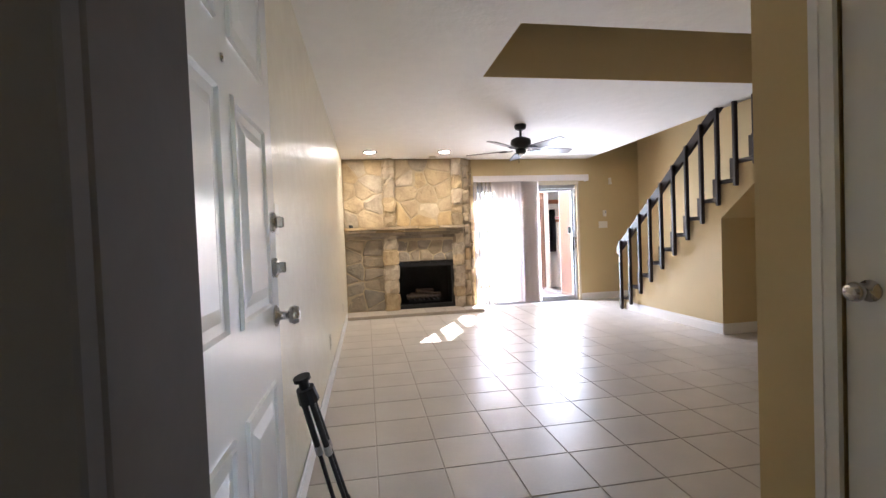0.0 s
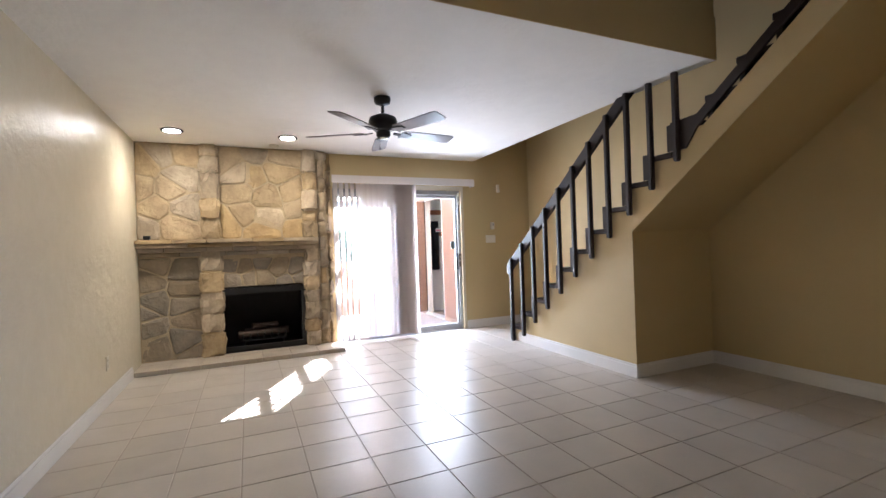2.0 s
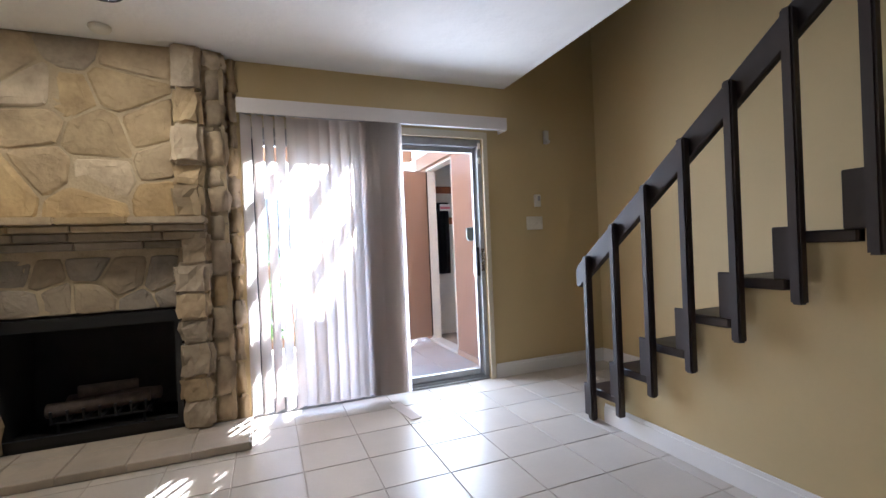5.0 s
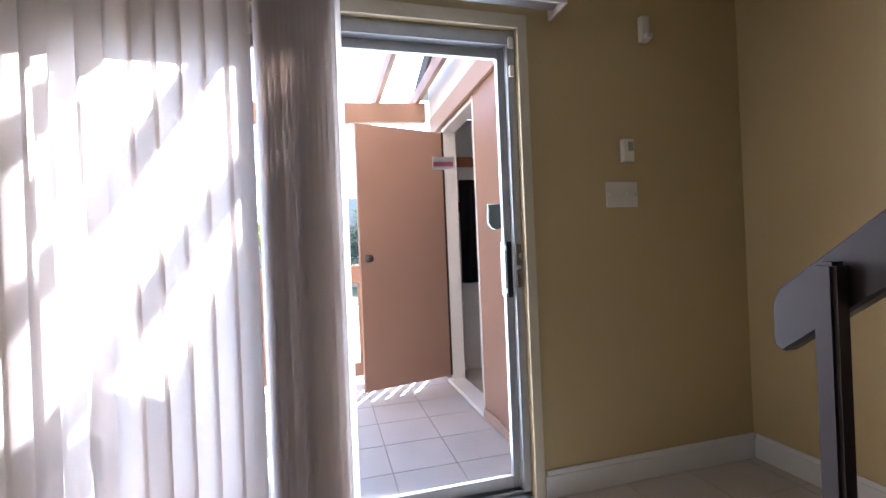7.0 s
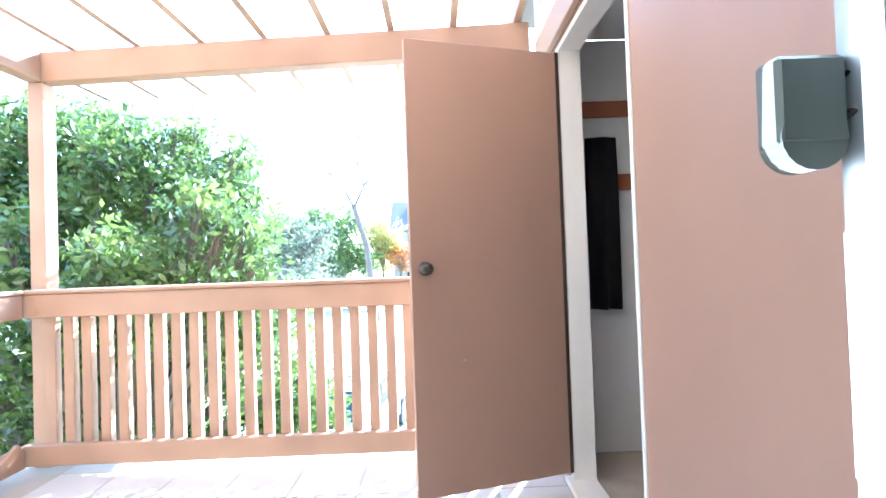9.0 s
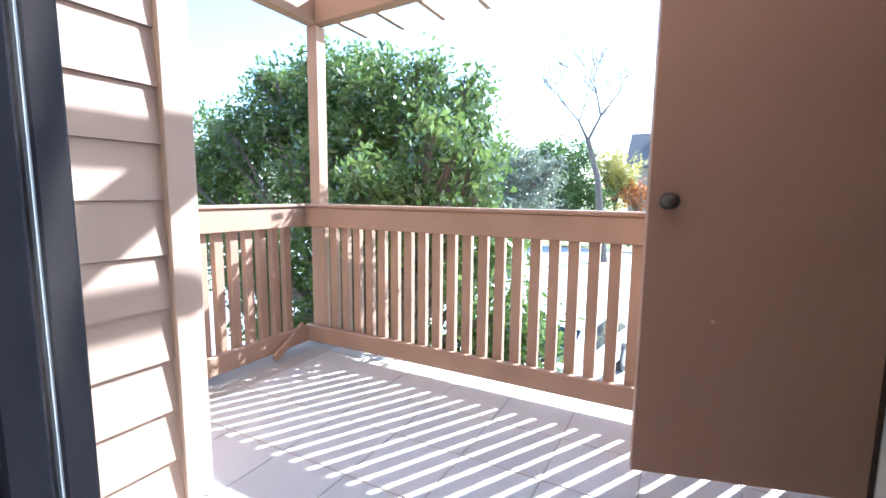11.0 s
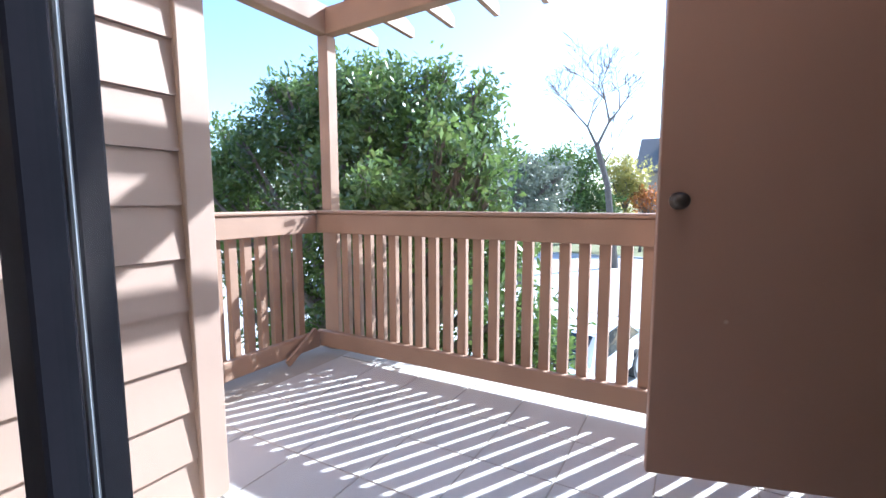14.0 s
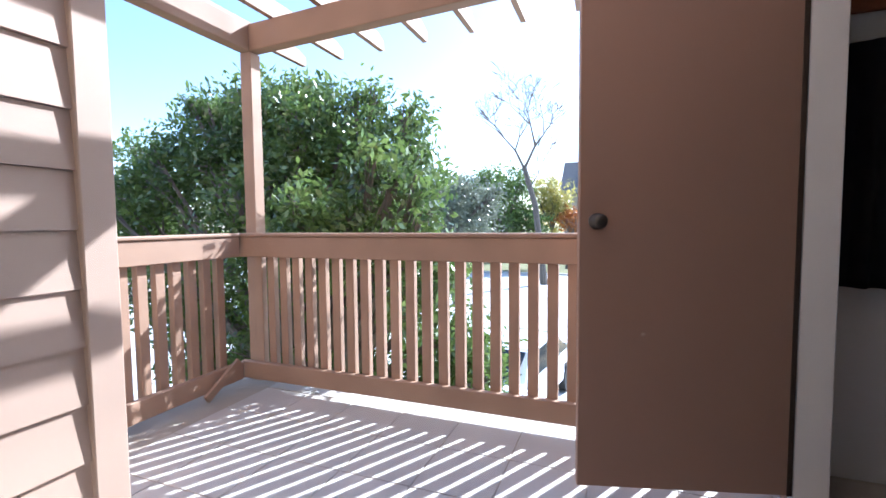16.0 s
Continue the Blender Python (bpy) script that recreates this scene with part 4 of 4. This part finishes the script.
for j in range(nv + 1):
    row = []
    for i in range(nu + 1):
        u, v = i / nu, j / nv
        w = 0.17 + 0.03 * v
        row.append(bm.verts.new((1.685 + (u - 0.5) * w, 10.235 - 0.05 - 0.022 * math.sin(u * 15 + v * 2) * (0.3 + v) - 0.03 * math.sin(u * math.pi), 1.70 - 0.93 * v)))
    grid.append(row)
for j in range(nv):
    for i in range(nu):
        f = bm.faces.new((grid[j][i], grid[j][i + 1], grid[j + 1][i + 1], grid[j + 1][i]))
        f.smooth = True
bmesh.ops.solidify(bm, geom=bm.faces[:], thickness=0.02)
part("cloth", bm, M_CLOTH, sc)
sg = thing("sticker", (0.90, YG, 1.44), "white and pink sticker on the patio glass", "sticker")
part("sheet", bx(0.855, 0.947, YG - 0.0165, YG - 0.0155, 1.413, 1.467), M_PAPER, sg)
part("band", bx(0.858, 0.944, YG - 0.0175, YG - 0.0166, 1.427, 1.446), M_PINK, sg, "pink band")

# ---- outside ----
GZ = -2.9
solid("ground", bx(-300, 300, YB + 0.2, 500, GZ - 0.5, GZ), M_GRASS, "dry lawn", "ground")
solid("ground_behind", bx(-300, 300, -200, YB + 0.2, GZ - 0.5, GZ), M_GRASS, "dry lawn", "ground")
solid("road", bx(-60, 60, 13.8, 41, GZ + 0.002, GZ + 0.02), M_ROAD, "pale concrete parking court", "road")
solid("kerb", bx(-60, 60, 41, 41.2, GZ, GZ + 0.16, 0.02), M_KERB, "concrete kerb", "kerb")
solid("kerb_near", bx(-60, 60, 13.6, 13.8, GZ, GZ + 0.16, 0.02), M_KERB, "concrete kerb", "kerb")


def limb(bm, a, b, r0, r1):
    cyl(bm, a, b, r0, r1, 7)


def leaves(name, blobs, count, size, m, parent, seed):
    """Small single leaves, thick near the skin of overlapping lumps."""
    rs = np.random.RandomState(seed)
    tot = sum((b[3] * b[4] * b[5]) ** 0.8 for b in blobs)
    V, F = [], []
    n = 0
    for cx, cy, cz, rx, ry, rz in blobs:
        k = int(count * (rx * ry * rz) ** 0.8 / tot)
        d = rs.normal(size=(k, 3))
        d /= np.linalg.norm(d, axis=1)[:, None]
        lump = 1 + 0.16 * np.sin(d[:, 0] * 7 + cx * 3) * np.sin(d[:, 2] * 8 + cz) + 0.12 * np.sin(d[:, 1] * 13 + d[:, 0] * 11)
        r = (0.30 + 0.88 * rs.rand(k) ** 0.8) * lump
        c = np.array((cx, cy, cz)) + d * r[:, None] * np.array((rx, ry, rz))
        # sprigs: gather leaves in small tufts
        tuft = rs.randint(0, max(k // 22, 1), k)
        c = c[tuft] + rs.normal(scale=size * 1.5, size=(k, 3)) + d[tuft] * (rs.rand(k)[:, None] - 0.3) * size * 4.5
        u = rs.normal(size=(k, 3)) + d[tuft] * 0.7
        u /= np.linalg.norm(u, axis=1)[:, None]
        w = np.cross(u, rs.normal(size=(k, 3)))
        w /= np.linalg.norm(w, axis=1)[:, None]
        s = size * (0.6 + 0.8 * rs.rand(k))[:, None]
        quad = np.stack((c - u * s, c + w * s * 0.42, c + u * s, c - w * s * 0.42), axis=1)
        V.append(quad.reshape(-1, 3))
        F.append((np.arange(k * 4) + n).reshape(-1, 4))
        n += k * 4
    me = bpy.data.meshes.new(name)
    me.from_pydata(np.concatenate(V).tolist(), [], np.concatenate(F).tolist())
    me.materials.append(m)
    ob = new(name, me)
    ob.parent = parent
    if parent.type == 'EMPTY':
        ob.matrix_parent_inverse = Matrix.Translation(-parent.location)
    return ob


def tree(label, base, blobs, count, size, m, r, seed):
    t = thing("tree", base, label, "tree")
    lump = random.Random(seed + 50)
    for q in list(blobs):
        for _ in range(4):
            a, e = lump.uniform(0, 6.28), lump.uniform(-0.3, 1.3)
            k = lump.uniform(0.24, 0.42)
            blobs = blobs + [(q[0] + q[3] * math.cos(a) * math.cos(e), q[1] + q[4] * math.sin(a) * math.cos(e), q[2] + q[5] * math.sin(e), q[3] * k, q[4] * k, q[5] * k)]
    bm = bmesh.new()
    rng = random.Random(seed)
    b = Vector(base)
    top = Vector((sum(q[0] for q in blobs) / len(blobs), sum(q[1] for q in blobs) / len(blobs), min(q[2] for q in blobs)))
    fork = b.lerp(top, 0.7)
    limb(bm, b, fork, r, r * 0.75)
    for q in blobs:
        c = Vector(q[:3])
        mid = fork.lerp(c, 0.55) + Vector((rng.uniform(-.2, .2), rng.uniform(-.2, .2), 0.15))
        limb(bm, fork, mid, r * 0.5, r * 0.3)
        limb(bm, mid, c, r * 0.3, r * 0.1)
        for _ in range(5):
            e = c + Vector((rng.uniform(-.8, .8) * q[3], rng.uniform(-.8, .8) * q[4], rng.uniform(-.5, .8) * q[5]))
            limb(bm, c.lerp(mid, rng.random() * 0.6), e, r * 0.12, r * 0.03)
    part("trunk", bm, M_BARK, t, "grey bark trunk and limbs")
    leaves("crown", blobs, count, size, m, t, seed)
    return t


tree("large glossy evergreen tree close to the balcony", (-2.7, 12.4, GZ),
     [(-3.15, 12.4, 1.85, 0.72, 0.66, 0.72), (-2.05, 12.3, 1.70, 0.66, 0.62, 0.68), (-2.75, 12.5, 2.40, 0.36, 0.37, 0.36), (-3.94, 12.3, 2.40, 0.30, 0.3, 0.32), (-3.96, 12.1, 1.70, 0.55, 0.5, 0.55),
      (-1.42, 12.3, 1.40, 0.45, 0.42, 0.45), (-1.30, 12.6, 2.10, 0.20, 0.18, 0.24), (-1.76, 12.4, 2.30, 0.22, 0.2, 0.24), (-0.72, 11.2, 1.25, 0.17, 0.17, 0.18), (-1.0, 11.2, 1.42, 0.20, 0.2, 0.2), (-0.64, 11.15, 0.98, 0.15, 0.15, 0.16), (-1.55, 11.1, 0.9, 0.40, 0.32, 0.40), (-4.6, 11.8, 1.2, 0.42, 0.4, 0.42),
      (-2.61, 11.4, 1.07, 0.32, 0.30, 0.32), (-2.53, 12.1, 0.57, 0.62, 0.55, 0.62), (-1.46, 12.1, 0.47, 0.56, 0.5, 0.56), (-0.72, 11.3, 0.5, 0.32, 0.3, 0.36), (-0.60, 12.1, -0.40, 0.40, 0.38, 0.45)],
     58000, 0.041, M_LEAF, 0.13, 5)
tree("glossy evergreen tree beside the balcony corner", (-4.9, 12.6, GZ),
     [(-5.75, 12.6, 1.95, 0.34, 0.3, 0.36), (-5.5, 12.4, 1.3, 0.5, 0.45, 0.5), (-3.6, 12.0, 0.25, 0.62, 0.52, 0.62), (-4.6, 12.2, 0.3, 0.7, 0.6, 0.7), (-1.5, 12.2, -0.5, 0.64, 0.58, 0.66), (-2.6, 12.2, -0.45, 0.68, 0.6, 0.7),
      (-3.8, 12.2, -0.6, 0.7, 0.6, 0.7), (-0.8, 12.4, -1.4, 0.5, 0.5, 0.6), (-2.0, 12.4, -1.5, 0.8, 0.6, 0.7)],
     31000, 0.041, M_LEAF, 0.11, 6)
tree("grey-green evergreen tree across the parking court", (-6.2, 28, GZ), [(-5.4, 28, 1.3, 1.2, 1.2, 1.5), (-6.9, 28.5, 1.6, 1.4, 1.4, 1.7), (-9.5, 30, 1.6, 2.0, 2.0, 2.4)], 16000, 0.10, M_LEAF_GREY, 0.2, 6)
tree("dark green tree across the parking court", (-6.5, 44, GZ), [(-7.4, 44, 2.6, 1.7, 1.6, 2.3), (-8.6, 45, 3.0, 1.6, 1.6, 2.2), (-10.6, 45, 2.6, 2.0, 2.0, 2.2), (-5.6, 44.5, 1.0, 1.3, 1.2, 1.6)], 15000, 0.14, M_LEAF, 0.2, 7)
tree("yellow autumn tree near the far houses", (-3.9, 47, GZ), [(-4.6, 47, 3.6, 1.0, 1.0, 1.3), (-3.5, 47, 2.8, 1.1, 1.0, 1.4), (-4.4, 47.4, 1.6, 1.2, 1.0, 1.3)], 6500, 0.12, M_LEAF_YEL, 0.15, 8)
tree("small orange autumn tree near the far houses", (-2.8, 46.0, GZ), [(-2.8, 46.0, 1.3, 0.9, 0.9, 0.7), (-1.9, 46.2, 1.0, 0.8, 0.8, 0.8)], 1300, 0.12, M_LEAF_ORA, 0.12, 9)
for i in range(9):
    xx = -36 + i * 10.5
    if -12 < xx < 2:
        continue
    tree("dark green tree far off beyond the court", (xx, 55 + (i % 3) * 4, GZ), [(xx, 55 + (i % 3) * 4, 1.8, 3.5, 3, 3.6), (xx + 3, 57, 0.8, 3, 2.5, 3)], 7000, 0.2, M_LEAF if i % 2 else M_LEAF_GREY, 0.25, 20 + i)

# bare tree
bt = thing("tree", (-3.2, 36, GZ), "tall bare winter tree with fine branches", "tree")
bm = bmesh.new()
rng = random.Random(3)


def grow(a, d, ln, r, lev):
    b = a + d * ln
    cyl(bm, a, b, r, r * 0.68, 6 if lev < 3 else 4)
    if lev == 8:
        return
    for _ in range((4, 2, 3, 2, 3, 2, 2, 2)[lev]):
        nd = (d + Vector((rng.uniform(-.75, .75), rng.uniform(-.75, .75), rng.uniform(-.1, .35)))).normalized()
        grow(b, nd, ln * rng.uniform(0.66, 0.9), max(r * 0.64, 0.013), lev + 1)


cyl(bm, (-3.2, 36, GZ), (-3.75, 36, 2.0), 0.24, 0.19, 9)
cyl(bm, (-3.75, 36, 2.0), (-4.45, 36, 4.4), 0.19, 0.16, 9)
grow(Vector((-4.45, 36, 4.35)), Vector((-0.5, 0.1, 1)).normalized(), 1.35, 0.10, 1)
grow(Vector((-4.45, 36, 4.35)), Vector((0.45, 0.1, 1)).normalized(), 1.55, 0.11, 1)
grow(Vector((-4.1, 36, 3.2)), Vector((0.55, -0.2, 0.8)).normalized(), 1.0, 0.05, 3)
part("trunk", bm, M_BARK, bt)


def house(x0, x1, y0, y1, zw, zr, label):
    h = thing("house", ((x0 + x1) / 2, y0, GZ), label, "house")
    part("wall", bx(x0, x1, y0, y1, GZ, zw), M_HOUSE, h)
    ym = (y0 + y1) / 2
    part("roof", prism([(y0 - 0.5, zw - 0.1), (ym, zr), (y1 + 0.5, zw - 0.1), (y1 + 0.5, zw - 0.3), (y0 - 0.5, zw - 0.3)], 'x', x0 - 0.5, x1 + 0.5), M_ROOF, h)
    part("chimney", bx(x0 + 1.6, x0 + 2.6, ym - 2.5, ym - 1.5, zw, zr + 0.9), M_HOUSE, h)
    xx = x0 + 1.5
    while xx < x1 - 1.5:
        for zz in (GZ + 1.0, GZ + 3.6):
            if zz + 1.3 < zw:
                wn = part("window", bx(xx, xx + 1.1, y0 - 0.04, y0 + 0.05, zz, zz + 1.3), M_CARGLASS, h)
                part("sill", bx(xx - 0.1, xx + 1.2, y0 - 0.1, y0 - 0.001, zz - 0.1, zz), M_TRIM, wn)
        xx += 3.0


house(-4.4, 14, 60, 70, 4.4, 8.3, "beige two-storey house with grey pitched roof")
house(-44, -22, 66, 76, 3.2, 6.2, "beige two-storey house with grey pitched roof")


def car(loc, turn, m, label):
    c = thing("car", loc, label, "car", "")
    T = Matrix.Translation(loc) @ pose(0, 0, 0, 0, 0, turn)
    side = [(-2.2, 0.32), (-2.25, 0.6), (-2.15, 0.86), (-1.3, 0.93), (-0.55, 1.38), (0.95, 1.42), (1.75, 1.0), (2.15, 0.92), (2.22, 0.6), (2.15, 0.3)]
    bm = prism(side, 'y', -0.86, 0.86)
    for v in bm.verts:
        if v.co.z > 0.95:
            v.co.y *= 0.78
        v.co = T @ v.co
    bev(bm, 0.05, 2)
    body = part("body", bm, m, c)
    for s in (-1, 1):
        bm = bmesh.new()
        vs = [bm.verts.new(T @ Vector(q)) for q in ((-1.05, s * 0.845, 0.97), (1.5, s * 0.845, 1.0), (0.9, s * 0.70, 1.35), (-0.5, s * 0.70, 1.32))]
        vt = [bm.verts.new(T @ Vector((q[0], q[1] * 0.9, q[2]))) for q in ((-1.05, s * 0.845, 0.97), (1.5, s * 0.845, 1.0), (0.9, s * 0.70, 1.35), (-0.5, s * 0.70, 1.32))]
        bm.faces.new(vs), bm.faces.new(vt)
        for i in range(4):
            bm.faces.new((vs[i], vs[(i + 1) % 4], vt[(i + 1) % 4], vt[i]))
        part("side_window", bm, M_CARGLASS, c)
        for wx in (-1.35, 1.35):
            bm = bmesh.new()
            cyl(bm, T @ Vector((wx, s * 0.70, 0.32)), T @ Vector((wx, s * 0.89, 0.32)), 0.32, n=24)
            wh = part("wheel", bm, M_RUBBER, c)
            bm = bmesh.new()
            cyl(bm, T @ Vector((wx, s * 0.86, 0.32)), T @ Vector((wx, s * 0.90, 0.32)), 0.2, n=18)
            part("rim", bm, M_ALU, wh)
    for q in (((-1.24, 0.98), (-0.6, 1.345)), ((1.66, 1.06), (1.02, 1.375))):
        (ua, za), (ub, zb) = q
        e = 0.02 if ua > 0 else -0.02
        bm = bmesh.new()
        lo = [bm.verts.new(T @ Vector(p)) for p in ((ua + e, -0.60, za), (ua + e, 0.60, za), (ub + e, 0.58, zb), (ub + e, -0.58, zb))]
        hi = [bm.verts.new(T @ Vector(p)) for p in ((ua + 2.5 * e, -0.60, za + 0.02), (ua + 2.5 * e, 0.60, za + 0.02), (ub + 2.5 * e, 0.58, zb + 0.02), (ub + 2.5 * e, -0.58, zb + 0.02))]
        bm.faces.new(lo), bm.faces.new(hi)
        for i in range(4):
            bm.faces.new((lo[i], lo[(i + 1) % 4], hi[(i + 1) % 4], hi[i]))
        part("windscreen", bm, M_CARGLASS, c)
    for s in (-0.6, 0.6):
        part("headlight", bx(-2.26, -2.2, s - 0.16, s + 0.16, 0.62, 0.76, 0.01, m=T), M_ALU, c)
    return c


car((-1.25, 17.3, GZ + 0.02), 80, M_CARW, "white parked car below the balcony")

# ---- tiles ----
TP = 0.335
tme = mesh_of("tile", bx(-TP / 2 + 0.003, TP / 2 - 0.003, -TP / 2 + 0.003, TP / 2 - 0.003, -0.008, 0.0, 0.0015), M_TILE)
rng = random.Random(2)
rest = bmesh.new()
made = 0
y = 4.80 - 10 * TP + TP / 2
while y < YB + 0.02:
    x = -2.02 - 2 * TP + TP / 2
    while x < XR + TP / 2:
        xa, xb, ya, yb = max(x - TP / 2, XL), min(x + TP / 2, XR), max(y - TP / 2, YE), min(y + TP / 2, YB + 0.008)
        inside = x > CX + 0.1 and y < CY - 0.1
        if xb - xa > 0.02 and yb - ya > 0.02 and not inside:
            whole = xb - xa > TP - 0.001 and yb - ya > TP - 0.001
            if whole and made < 290 and y > 2.2:
                piece("tile", tme, (x, y, rng.uniform(-0.0006, 0.0)), floor)
                made += 1
            else:
                box(rest, xa + 0.003, xb - 0.003, ya + 0.003, yb - 0.003, -0.008, 0.0)
        x += TP
    y += TP
tagged(part("cut_tiles", rest, M_TILE, floor), kind="stuff")
BP = 0.335
bme = mesh_of("tile", bx(-BP / 2 + 0.003, BP / 2 - 0.003, -BP / 2 + 0.003, BP / 2 - 0.003, -0.008, 0.0, 0.0015), M_BTILE)
rest = bmesh.new()
for i in range(-5, 6):
    for j in range(-1, 7):
        x, y = 0.69 + (i - 0.5) * BP, 9.245 + (j - 3.5) * BP + BP
        xa, xb, ya, yb = max(x - BP / 2, -1.60), min(x + BP / 2, SHX), max(y - BP / 2, YB + 0.162), min(y + BP / 2, 10.49)
        if xb - xa < 0.02 or yb - ya < 0.02:
            continue
        if xb - xa > BP - 0.001 and yb - ya > BP - 0.001:
            piece("tile", bme, (x, y, FZ), bfl)
        else:
            box(rest, xa + 0.003, xb - 0.003, ya + 0.003, yb - 0.003, FZ - 0.008, FZ)
tagged(part("cut_tiles", rest, M_BTILE, bfl), kind="stuff")
